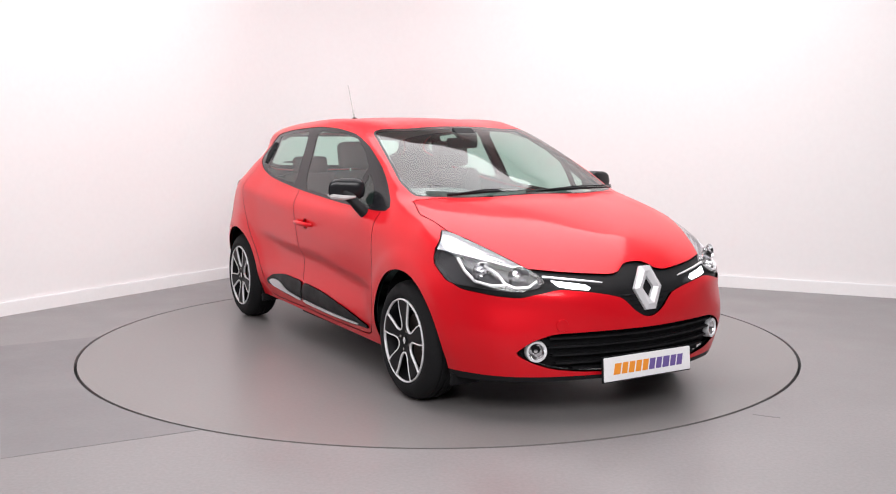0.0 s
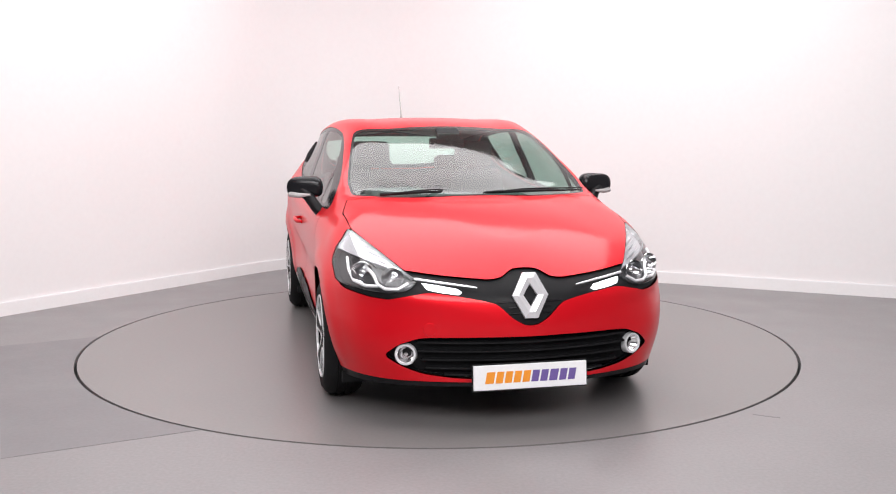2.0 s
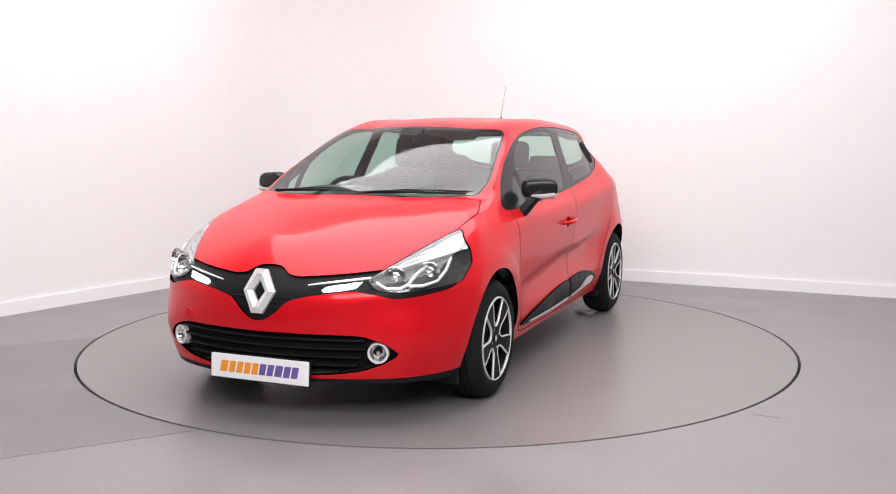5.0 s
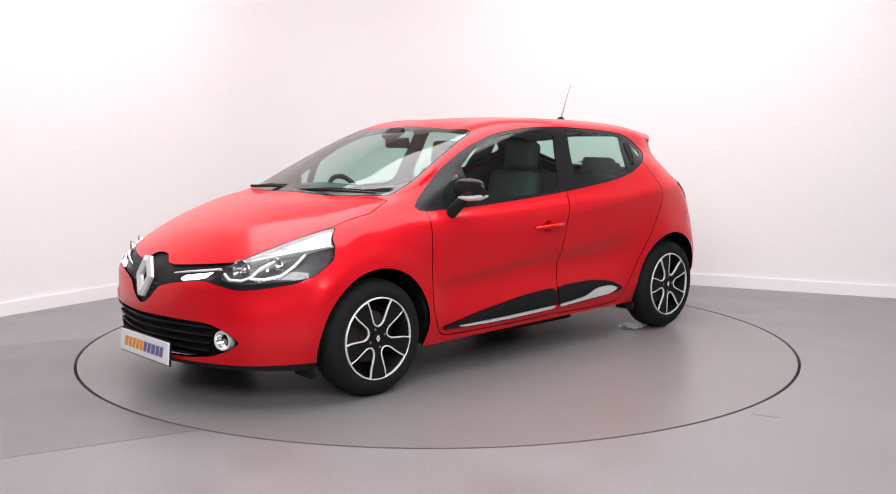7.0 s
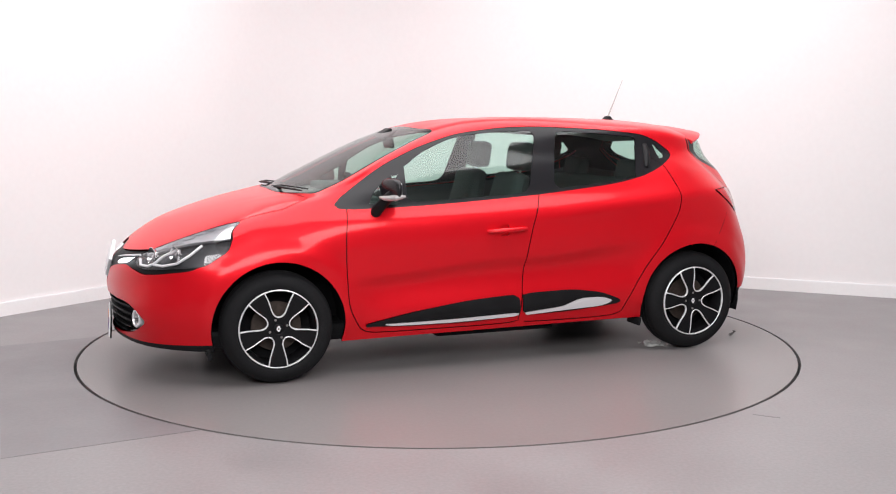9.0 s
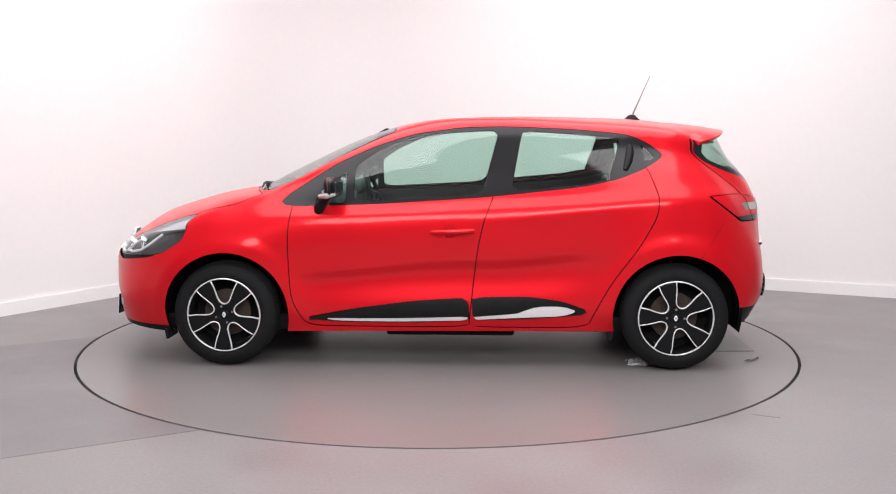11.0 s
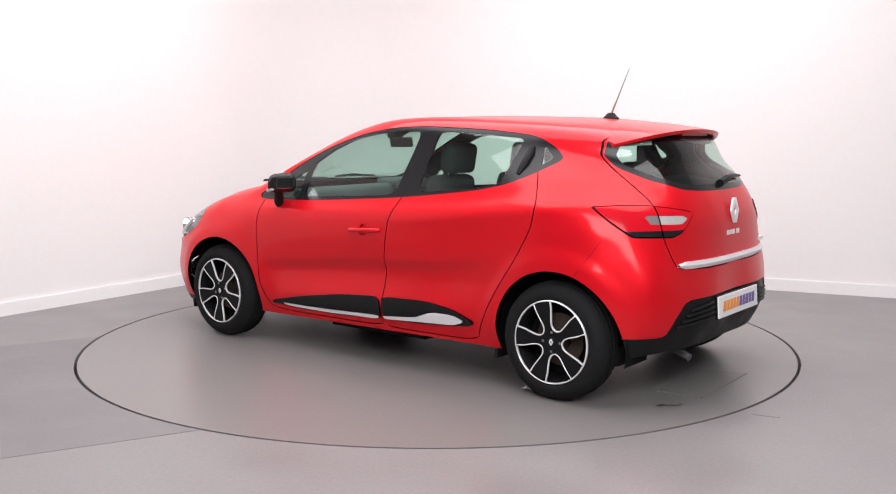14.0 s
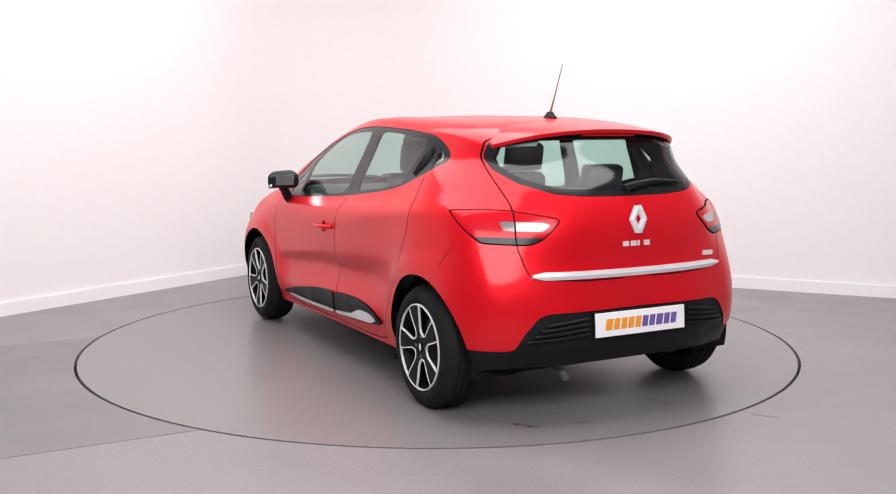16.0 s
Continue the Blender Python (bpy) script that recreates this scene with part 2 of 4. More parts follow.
FLANK = [(-1.88, 0, .6), (-1.862, .45, .6), (-1.765, .715, .6), (-1.61, .827, .6), (-1.29, .88, .6), (-.85, .848, .58), (-.2, .842, .56),
         (.4, .842, .56), (.92, .853, .57), (1.29, .877, .6), (1.63, .855, .58), (1.915, .698, .56), (2.09, .42, .53), (2.165, 0, .5)]
WAIST = [(-1.87, 0, .74), (-1.832, .48, .74), (-1.735, .685, .76), (-1.61, .802, .76), (-1.29, .87, .78), (-.85, .86, .77), (-.2, .86, .75),
         (.4, .86, .74), (.92, .86, .74), (1.29, .865, .72), (1.61, .83, .69), (1.88, .71, .665), (2.075, .43, .62), (2.145, 0, .6)]
SHOULDER = [(-1.86, 0, .93), (-1.802, .48, .93), (-1.675, .645, .95), (-1.57, .762, .95), (-1.29, .847, .96), (-.85, .856, .93), (-.2, .85, .9),
            (.4, .85, .87), (.92, .84, .86), (1.25, .815, .85), (1.5, .78, .85), (1.765, .68, .775), (2.02, .41, .688), (2.105, 0, .665)]
BELT = [(-1.8, 0, 1.07), (-1.732, .46, 1.07), (-1.605, .595, 1.06), (-1.51, .677, 1.07), (-1.25, .765, 1.1), (-.85, .805, 1.03), (-.2, .8, .985),
        (.4, .8, .95), (.95, .785, .935), (1.12, .745, .96), (1.38, .66, .937), (1.68, .54, .85), (1.94, .36, .757), (2.035, 0, .735)]
GLASS = [(-1.7, 0, 1.2), (-1.612, .45, 1.2), (-1.465, .565, 1.2), (-1.36, .615, 1.22), (-1.15, .655, 1.24), (-.85, .7, 1.23), (-.2, .715, 1.2),
         (.35, .71, 1.16), (.8, .71, 1.07), (1.03, .69, 1.015), (1.28, .5, .985), (1.6, .41, .912), (1.86, .28, .82), (1.955, 0, .8)]
RAIL = [(-1.62, 0, 1.33), (-1.55, .42, 1.325), (-1.42, .53, 1.32), (-1.3, .565, 1.345), (-1.1, .59, 1.37), (-.8, .605, 1.39), (-.2, .605, 1.41),
        (.2, .57, 1.376), (.55, .6, 1.26), (.92, .64, 1.08), (1.18, .4, 1.011), (1.48, .32, .956), (1.76, .22, .876), (1.88, 0, .845)]
ROOF = [(-1.585, 0, 1.355), (-1.52, .22, 1.36), (-1.43, .3, 1.375), (-1.3, .32, 1.4), (-1.1, .33, 1.42), (-.8, .33, 1.433), (-.2, .33, 1.438),
        (.235, .31, 1.402), (.6, .33, 1.288), (.99, .36, 1.1), (1.22, .22, 1.012), (1.49, .18, .963), (1.755, .12, .887), (1.84, 0, .857)]
CROWN = [(-1.55, 0, 1.375), (-1.5, 0, 1.38), (-1.42, 0, 1.395), (-1.3, 0, 1.41), (-1.1, 0, 1.43), (-.8, 0, 1.443), (-.2, 0, 1.448),
         (.25, 0, 1.412), (.62, 0, 1.3), (1.02, 0, 1.115), (1.24, 0, 1.01), (1.5, 0, .965), (1.75, 0, .89), (1.82, 0, .865)]


def spline(points, steps, mirrored):
    """Smooth rows through points (n, m, 3) along the first axis; mirrored: which ends meet their mirror image in the middle plane."""
    p = np.asarray(points, float)
    flip = np.array([1, -1, 1])
    head = p[1] * flip if mirrored[0] else 2 * p[0] - p[1]
    tail = p[-2] * flip if mirrored[1] else 2 * p[-1] - p[-2]
    q = np.concatenate([head[None], p, tail[None]])
    gap = np.maximum(np.linalg.norm(np.diff(q, axis=0), axis=2).mean(axis=1), .02) ** .8
    out = []
    for i in range(1, len(q) - 2):
        a, b, c = gap[i - 1], gap[i], gap[i + 1]
        m0 = ((q[i] - q[i - 1]) / a * b + (q[i + 1] - q[i]) / b * a) / (a + b) * b
        m1 = ((q[i + 1] - q[i]) / b * c + (q[i + 2] - q[i + 1]) / c * b) / (b + c) * b
        for k in range(steps + (i == len(q) - 3)):
            s = k / steps
            out.append((2 * s ** 3 - 3 * s ** 2 + 1) * q[i] + (s ** 3 - 2 * s ** 2 + s) * m0 + (3 * s ** 2 - 2 * s ** 3) * q[i + 1] + (s ** 3 - s ** 2) * m1)
    return np.array(out)


def ease(v, a, b):
    """0 below a, 1 above b, smooth between."""
    t = np.clip((v - a) / (b - a), 0, 1)
    return t * t * (3 - 2 * t)


def sculpt(grid):
    """The pressed shapes of the flank: hollow lower doors under a crease, lipped wheel arches, a rear shoulder line."""
    x, y, z = grid[..., 0], grid[..., 1].copy(), grid[..., 2]
    flank = ease(y, .66, .78)
    edge = .555 + .070 * (1 - ease(x, -.1, .95)) + .05 * ease(-x, .2, .9)
    length = ease(x, -1.02, -.55) * (1 - ease(x, .72, .955))
    drop = edge - z
    fade = .55 + .45 * ease(x, -.25, .55)
    hollow = ease(drop, -.03 + .025 * fade, .065) * (1 - .95 * ease(drop, .085, .30))
    grid[..., 1] -= .025 * flank * length * hollow
    for mid in (1.2945, -1.2945):
        r = np.hypot(x - mid, z - .305)
        lip = 1 - ease(r, .41, .49)
        grid[..., 1] += .008 * ease(y, .70, .78) * lip * ease(z, .20, .34)
    # the bonnet is one smooth pressing
    weight = (ease(x, 1.34, 1.5) * ease(z, .72, .80))[..., None] * .5
    flip = np.array([1, -1, 1])
    for _ in range(40):
        wide = np.concatenate([grid, grid[-2:-1] * flip])
        wide = np.concatenate([wide, wide[:, -2:-1] * flip], axis=1)
        near = (wide[:-2, 1:-1] + wide[2:, 1:-1] + wide[1:-1, :-2] + wide[1:-1, 2:]) / 4
        grid[1:, 1:] += (near - grid[1:, 1:]) * weight[1:, 1:]
    line = .865 + .13 * ease(-x, .1, 1.65)
    ridge = np.exp(-((z - line) / .045) ** 2) * ease(-x, -.5, .6) * ease(x, -1.66, -1.45)
    grid[..., 1] += .008 * ridge * ease(y, .62, .72)


def skin(across=7, along=9):
    rows = np.array([SILL, LOWER, FLANK, WAIST, SHOULDER, BELT, GLASS, RAIL, ROOF, CROWN], float)
    up = spline(rows, across, (False, True))
    grid = spline(up.transpose(1, 0, 2), along, (True, True)).transpose(1, 0, 2)
    sculpt(grid)
    grid[:, 0, 1] = grid[:, -1, 1] = grid[-1, :, 1] = 0
    return grid


# ---- the car's skin, cut into panels ----
def sdf(poly, a, b):
    """Signed distance of the points (a, b) to a closed outline, positive inside."""
    p = np.array(poly, float)
    q = np.roll(p, -1, axis=0)
    best, inside = np.full(len(a), 1e9), np.zeros(len(a), bool)
    for (x0, y0), (x1, y1) in zip(p, q):
        dx, dy = x1 - x0, y1 - y0
        s = np.clip(((a - x0) * dx + (b - y0) * dy) / (dx * dx + dy * dy), 0, 1)
        best = np.minimum(best, np.hypot(a - x0 - s * dx, b - y0 - s * dy))
        if dy:
            inside ^= ((y0 > b) != (y1 > b)) & (a < x0 + (b - y0) * dx / dy)
    return np.where(inside, best, -best)


def rounded(poly, steps=5, cut=.25):
    """The outline with its corners softened."""
    out = []
    n = len(poly)
    for i in range(n):
        p, a, b = (np.array(poly[k % n], float) for k in (i, i - 1, i + 1))
        s, e = p + (a - p) * cut, p + (b - p) * cut
        for k in range(steps):
            t = k / (steps - 1)
            out.append((1 - t) ** 2 * s + 2 * t * (1 - t) * p + t * t * e)
    return np.array(out)


def cut(bm, field):
    """Splits the faces of bm along field = 0."""
    bm.verts.ensure_lookup_table()
    co = np.array([v.co for v in bm.verts])
    val = field(co)
    val[np.abs(val) < 2e-5] = 0
    bm.verts.index_update()
    zero = {v for v, f in zip(bm.verts, val) if f == 0}
    faces = set()
    for e in list(bm.edges):
        v, w = e.verts
        f, g = val[v.index], val[w.index]
        if f * g < 0:
            faces.update(e.link_faces)
            _, made = bmesh.utils.edge_split(e, v, f / (f - g))
            zero.add(made)
    for face in faces:
        ring = [v for v in face.verts if v in zero]
        if len(ring) == 2:
            v, w = ring
            if not any(w in e.verts for e in v.link_edges):
                bmesh.utils.face_split(face, v, w)


def side(poly, low=.5):
    return lambda c: np.where(c[:, 1] > low, sdf(poly, c[:, 0], c[:, 2]), -1)


def front(poly, behind=1.4):
    return lambda c: np.where(c[:, 0] > behind, sdf(poly, c[:, 1], c[:, 2]), -1)


def rear(poly, before=-1.3):
    return lambda c: np.where(c[:, 0] < before, sdf(poly, c[:, 1], c[:, 2]), -1)


def top(poly, above=.6):
    return lambda c: np.where(c[:, 2] > above, sdf(poly, c[:, 0], c[:, 1]), -1)


def arch(x):
    return lambda c: np.where(c[:, 1] > .45, .362 - np.hypot(c[:, 0] - x, c[:, 2] - .305), -1)


BAND = rounded([(1.04, .925), (.46, .94), (-.23, .985), (-.76, 1.043), (-.96, 1.085), (-1.10, 1.14), (-1.235, 1.215), (-1.15, 1.285),
                (-1.03, 1.34), (-.72, 1.37), (-.3, 1.388), (-.05, 1.38), (.21, 1.345), (.45, 1.27), (.69, 1.16)], 4, .3)
QUARTER_FRONT = rounded([(.78, .955), (.73, 1.04), (.60, 1.125), (.60, .952)], 4, .15)
PANE_FRONT = rounded([(.555, .960), (.548, 1.162), (.42, 1.248), (.25, 1.32), (.05, 1.352), (-.285, 1.365), (-.187, .998)], 4, .12)
PANE_REAR = rounded([(-.350, 1.020), (-.415, 1.362), (-.72, 1.345), (-.978, 1.322), (-.905, 1.088), (-.76, 1.058)], 4, .12)
QUARTER_REAR = rounded([(-1.098, 1.285), (-1.172, 1.215), (-1.115, 1.18)], 4, .2)
DOOR_FRONT = [(.60, 1.15), (.915, .96), (.905, .93), (.925, .80), (.926, .632), (.913, .394), (.845, .262), (.78, .235), (-.11, .235), (-.116, .289), (-.138, .5), (-.163, .70), (-.195, .85),
              (-.25, .99), (-.30, 1.15)]
DOOR_REAR = [(-.30, 1.15), (-.25, .99), (-.195, .85), (-.163, .70), (-.138, .5), (-.116, .289), (-.11, .235), (-.79, .235), (-.83, .33), (-.885, .438), (-.946, .538), (-1.067, .702), (-1.165, .876), (-1.18, .984),
             (-1.135, 1.12), (-1.09, 1.2), (-.9, 1.2)]
SCREEN = rounded([(1.225, -.3), (1.225, .25), (1.16, .52), (1.065, .665), (.90, .672), (.55, .606), (.315, .556), (.355, .3), (.365, -.3)], 4, .2)
BONNET = [(1.225, -.3), (1.225, .25), (1.16, .55), (1.10, .695), (1.25, .738), (1.47, .728), (1.72, .69), (1.93, .60), (2.01, .45), (2.06, .3), (2.09, .15), (2.09, -.3)]
LAMP = rounded([(.735, .885), (.60, .775), (.535, .72), (.487, .685), (.535, .647), (.616, .628), (.708, .634), (.82, .65), (.84, .72), (.80, .80)], 4, .2)
LAMP_SIDE = [(1.465, .885), (1.56, .728), (1.684, .650), (1.70, .5), (2.4, .5), (2.4, 1.0), (1.465, 1.0)]
SURROUND = rounded([(0, .738), (.062, .733), (.114, .70), (.165, .691), (.324, .703), (.432, .713), (.55, .727), (.75, .66), (.82, .655), (.80, .628), (.70, .606), (.62, .60), (.57, .614),
                    (.45, .639), (.30, .62), (.214, .604), (.15, .587), (.087, .525), (.036, .494), (0, .489), (-.2, .489), (-.2, .738)], 3, .2)
INTAKE = rounded([(-.3, .439), (.164, .441), (.488, .437), (.585, .40), (.645, .345), (.574, .300), (.48, .265), (.321, .244), (-.3, .238)], 4, .25)
TAIL = rounded([(.86, .985), (.70, .995), (.60, .991), (.405, .955), (.503, .865), (.557, .844), (.716, .849), (.86, .87)], 4, .15)
REVERSE = rounded([(.655, .946), (.48, .942), (.452, .930), (.496, .902), (.64, .904)], 4, .15)
HATCH_GLASS = rounded([(-.3, 1.35), (.42, 1.345), (.553, 1.308), (.580, 1.24), (.574, 1.176), (.520, 1.110), (.403, 1.066), (.234, 1.053), (-.3, 1.05)], 4, .2)
HATCH = [(-.3, 1.358), (.43, 1.352), (.560, 1.314), (.586, 1.24), (.589, 1.17), (.588, 1.10), (.582, 1.021), (.608, .845), (.585, .743), (.56, .69), (.3, .672), (-.3, .672)]
VALANCE = rounded([(-.3, .533), (.487, .532), (.541, .514), (.604, .438), (.641, .358), (1.0, .362), (1.0, .1), (-.3, .1)], 4, .15)


def lamp_field(c):
    return np.minimum(front(LAMP)(c), sdf(LAMP_SIDE, c[:, 0], c[:, 2]))


def tail_field(c):
    slope = (-1.475 - c[:, 0] - (.988 - c[:, 2]) * 1.35) * .6
    return np.minimum(rear(TAIL)(c), slope)


def surround_field(c):
    return np.minimum(front(SURROUND, 1.6)(c), c[:, 0] - 1.72 + (c[:, 2] - .62) * .4)


def brow_field(c):
    """The pale upper part of the headlamp."""
    return np.where(c[:, 0] > 1.4, c[:, 2] - .705 - (c[:, 1] - .52) * .32, -1)


def strip_field(c):
    """The dark strip along the foot of the tail lamp."""
    return np.where(c[:, 0] < -1.3, .874 - c[:, 2], -1)


def cup_field(c):
    return np.where(c[:, 1] > .5, .036 - np.hypot((c[:, 0] + .005) * .92, c[:, 2] - .79), -1)


def lip_field(c):
    return np.where((c[:, 0] > 1.5), .228 - c[:, 2], -1)


GAP = .0028
MOULD_FRONT = rounded([(.86, .282), (.545, .345), (.205, .392), (-.108, .412), (-.118, .285), (.209, .266), (.6, .268)], 4, .22)
BRIGHT_FRONT = rounded([(.72, .289), (.30, .294), (-.106, .306), (-.109, .285), (.30, .274), (.68, .276)], 4, .12)
MOULD_REAR = rounded([(-.128, .413), (-.454, .420), (-.647, .394), (-.801, .336), (-.76, .318), (-.453, .292), (-.135, .285)], 4, .22)
BRIGHT_REAR = rounded([(-.137, .305), (-.389, .325), (-.47, .356), (-.52, .366), (-.647, .367), (-.735, .340), (-.647, .312), (-.40, .302), (-.137, .288)], 4, .2)
DOOR_FRONT, DOOR_REAR, HATCH = rounded(DOOR_FRONT, 4, .3), rounded(DOOR_REAR, 4, .3), rounded(HATCH, 4, .25)
FIELDS = [arch(1.2945), arch(-1.2945), side(BAND), side(QUARTER_FRONT), side(PANE_FRONT), side(PANE_REAR), side(QUARTER_REAR), lambda c: side(DOOR_FRONT)(c) - GAP,
          lambda c: side(DOOR_FRONT)(c) + GAP, lambda c: side(DOOR_REAR)(c) - GAP, lambda c: side(DOOR_REAR)(c) + GAP, top(SCREEN), lambda c: top(SCREEN)(c) - .014,
          lambda c: top(BONNET)(c) - GAP, lambda c: top(BONNET)(c) + GAP, lamp_field, surround_field, front(INTAKE, 1.8), lip_field, tail_field,
          rear(HATCH_GLASS), lambda c: np.minimum(rear(HATCH_GLASS)(c) - .030, 1.318 - c[:, 2]), lambda c: rear(HATCH)(c) - GAP, lambda c: rear(HATCH)(c) + GAP, rear(VALANCE, -1.5), lambda c: tail_field(c) + .006, lambda c: lamp_field(c) + .003, rear(REVERSE), brow_field, strip_field, cup_field, side(MOULD_FRONT), side(BRIGHT_FRONT), side(MOULD_REAR), side(BRIGHT_REAR)]


def skin_faces():
    """The cut half skin: points, normals, and for each face its corners and the panel that it belongs to."""
    grid = skin(12, 14)
    r, k = grid.shape[:2]
    du, dv = np.gradient(grid, axis=1), np.gradient(grid, axis=0)
    n = np.cross(dv, du)
    n /= np.maximum(np.linalg.norm(n, axis=2, keepdims=True), 1e-9)
    if n[r // 2, k // 2, 1] < 0:
        n = -n
    bend = (ease(grid[..., 0], 1.42, 1.55) * ease(grid[..., 2], .70, .78))[..., None] * .5
    n[(bend[..., 0] > 0) & (n[..., 2] < 0)] *= -1
    flip = np.array([1, -1, 1])
    for _ in range(150):
        wide = np.concatenate([n, n[-2:-1] * flip])
        wide = np.concatenate([wide, wide[:, -2:-1] * flip], axis=1)
        n[1:, 1:] += ((wide[:-2, 1:-1] + wide[2:, 1:-1] + wide[1:-1, :-2] + wide[1:-1, 2:]) / 4 - n[1:, 1:]) * bend[1:, 1:]
    n /= np.maximum(np.linalg.norm(n, axis=2, keepdims=True), 1e-9)
    n[-1, :, 1] = n[:, 0, 1] = n[:, -1, 1] = 0
    bm = bmesh.new()
    layer = bm.verts.layers.float_vector.new("way")
    vs = [[None] * k for _ in range(r)]
    for i in range(r):
        for j in range(k):
            vs[i][j] = bm.verts.new(grid[i, j])
            vs[i][j][layer] = n[i, j]
    for i in range(r - 1):
        for j in range(k - 1):
            bm.faces.new((vs[i][j], vs[i][j + 1], vs[i + 1][j + 1], vs[i + 1][j]))
    for field in FIELDS:
        cut(bm, field)
    bm.verts.index_update()
    co = np.array([v.co for v in bm.verts])
    way = np.array([v[layer] for v in bm.verts])
    way /= np.maximum(np.linalg.norm(way, axis=1, keepdims=True), 1e-9)
    faces = [[v.index for v in f.verts] for f in bm.faces]
    mid = np.array([co[f].mean(axis=0) for f in faces])
    bm.free()
    F = {name: FIELDS[i](mid) > 0 for i, name in enumerate(("arch_f", "arch_r", "band", "qf", "pf", "pr", "qr", "df", "df+", "dr", "dr+", "screen", "screen-", "bonnet", "bonnet+", "lamp", "surround",
                                                            "intake", "lip", "tail", "hg", "hg-", "hatch", "hatch+", "valance", "tail+", "lamp+", "rev", "brow", "strip", "cup", "mf", "bf", "mr", "br"))}
    names = []
    for i in range(len(faces)):
        if F["arch_f"][i] or F["arch_r"][i]:
            name = "none"
        elif F["qf"][i]:
            name = "quarter_front"
        elif F["pf"][i]:
            name = "pane_front"
        elif F["pr"][i]:
            name = "pane_rear"
        elif F["qr"][i]:
            name = "quarter_rear"
        elif F["band"][i]:
            name = "band"
        elif F["screen-"][i]:
            name = "screen"
        elif F["screen"][i]:
            name = "screen_border"
        elif F["lamp"][i]:
            name = "lamp_brow" if F["brow"][i] else "lamp"
        elif F["surround"][i]:
            name = "surround"
        elif F["lamp+"][i]:
            name = "seam"
        elif F["bonnet"][i]:
            name = "bonnet"
        elif F["bonnet+"][i]:
            name = "seam"
        elif F["tail"][i]:
            name = "reverse" if F["rev"][i] else "strip" if F["strip"][i] else "tail"
            if F["hatch+"][i]:
                name = name + "_inner" if F["hatch"][i] else "seam"
        elif F["tail+"][i]:
            name = "seam"
        elif F["hg-"][i]:
            name = "hatch_glass"
        elif F["hg"][i]:
            name = "hatch_border"
        elif F["hatch"][i]:
            name = "hatch"
        elif F["hatch+"][i]:
            name = "seam"
        elif F["intake"][i]:
            name = "intake"
        elif F["lip"][i]:
            name = "lip"
        elif F["valance"][i]:
            name = "valance"
        elif F["mf"][i]:
            name = "bright_front" if F["bf"][i] else "mould_front"
        elif F["mr"][i]:
            name = "bright_rear" if F["br"][i] else "mould_rear"
        elif F["df"][i]:
            name = "cup" if F["cup"][i] else "door_front"
        elif F["dr"][i]:
            name = "door_rear"
        elif F["df+"][i] or F["dr+"][i]:
            name = "seam"
        else:
            name = "shell"
        names.append(name)
    return co, way, faces, names


SKIN = skin_faces()


def panel(which, sides=(1, -1), inset=0.0, rim=.012):
    """A mesh of the skin's faces of one or more panels, moved inwards by inset, with a turned-in edge of the depth rim."""
    which = (which,) if isinstance(which, str) else which
    co, way, faces, names = SKIN
    pts, nrm, out, seen = [], [], [], {}
    for s in sides:
        flip = np.array([1, s, 1])
        for f, name in zip(faces, names):
            if name not in which:
                continue
            ring = []
            for i in f:
                key = (i, s if abs(co[i, 1]) > 1e-5 else 0)
                if key not in seen:
                    seen[key] = len(pts)
                    pts.append((co[i] - way[i] * inset) * flip)
                    nrm.append(way[i] * flip)
                ring.append(seen[key])
            out.append(ring if s > 0 else ring[::-1])
    smooth = len(out)
    if rim:
        count = {}
        for f in out:
            for a, b in zip(f, f[1:] + f[:1]):
                count[(a, b)] = count.get((a, b), 0) + 1
        for a, b in [e for e in count if (e[1], e[0]) not in count]:
            pa, pb, na, nb = pts[a], pts[b], nrm[a], nrm[b]
            k = len(pts)
            n = np.cross(pb - pa, na)
            size = np.linalg.norm(n)
            n = n / size if size > 1e-9 else na
            pts += [pa, pb, pb - nb * rim, pa - na * rim]
            nrm += [n] * 4
            out.append([k + 1, k, k + 3, k + 2])
    me = bpy.data.meshes.new(which[0])
    me.from_pydata([tuple(p) for p in pts], [], out)
    me.polygons.foreach_set("use_smooth", [True] * len(out))
    me.update()
    # winding follows the stored normals
    normals = np.array([tuple(f.normal) for f in me.polygons[:smooth]])
    want = np.array([np.mean([nrm[i] for i in f], axis=0) for f in out[:smooth]])
    if (normals * want).sum() < 0:
        me.flip_normals()
    me.normals_split_custom_set_from_vertices([tuple(v) for v in nrm])
    return me


# ---- the car ----
car = tagged(new("car"), "glossy red five-door hatchback with black mirrors and alloy wheels", "car")


def skin_part(name, which, mat, parent=car, label="", sides=(1, -1), inset=0.0, rim=.012):
    return mesh_ob(name, panel(which, sides, inset, rim), mat, parent, label)


GRID = skin(7, 9)
POINTS = skin(12, 14).reshape(-1, 3)


def level(d, a, b, v):
    """The value of v at a = b = 0, by a plane through the nearest points."""
    near = np.argsort(d)[:10]
    w = 1 / (d[near] + .012)
    m = np.stack([np.ones(10), a[near], b[near]], 1) * w[:, None]
    low, high = v[near].min() - .01, v[near].max() + .01
    return float(np.clip(np.linalg.lstsq(m, v[near] * w, rcond=1e-3)[0][0], low, high))


def on_side(x, z, out=0.0, s=1):
    """A point on the car's flank at x, z, moved out by some metres."""
    d = np.hypot(POINTS[:, 0] - x, POINTS[:, 2] - z) + (POINTS[:, 1] < .45) * 9
    return Vector((x, s * (level(d, POINTS[:, 0] - x, POINTS[:, 2] - z, POINTS[:, 1]) + out), z))


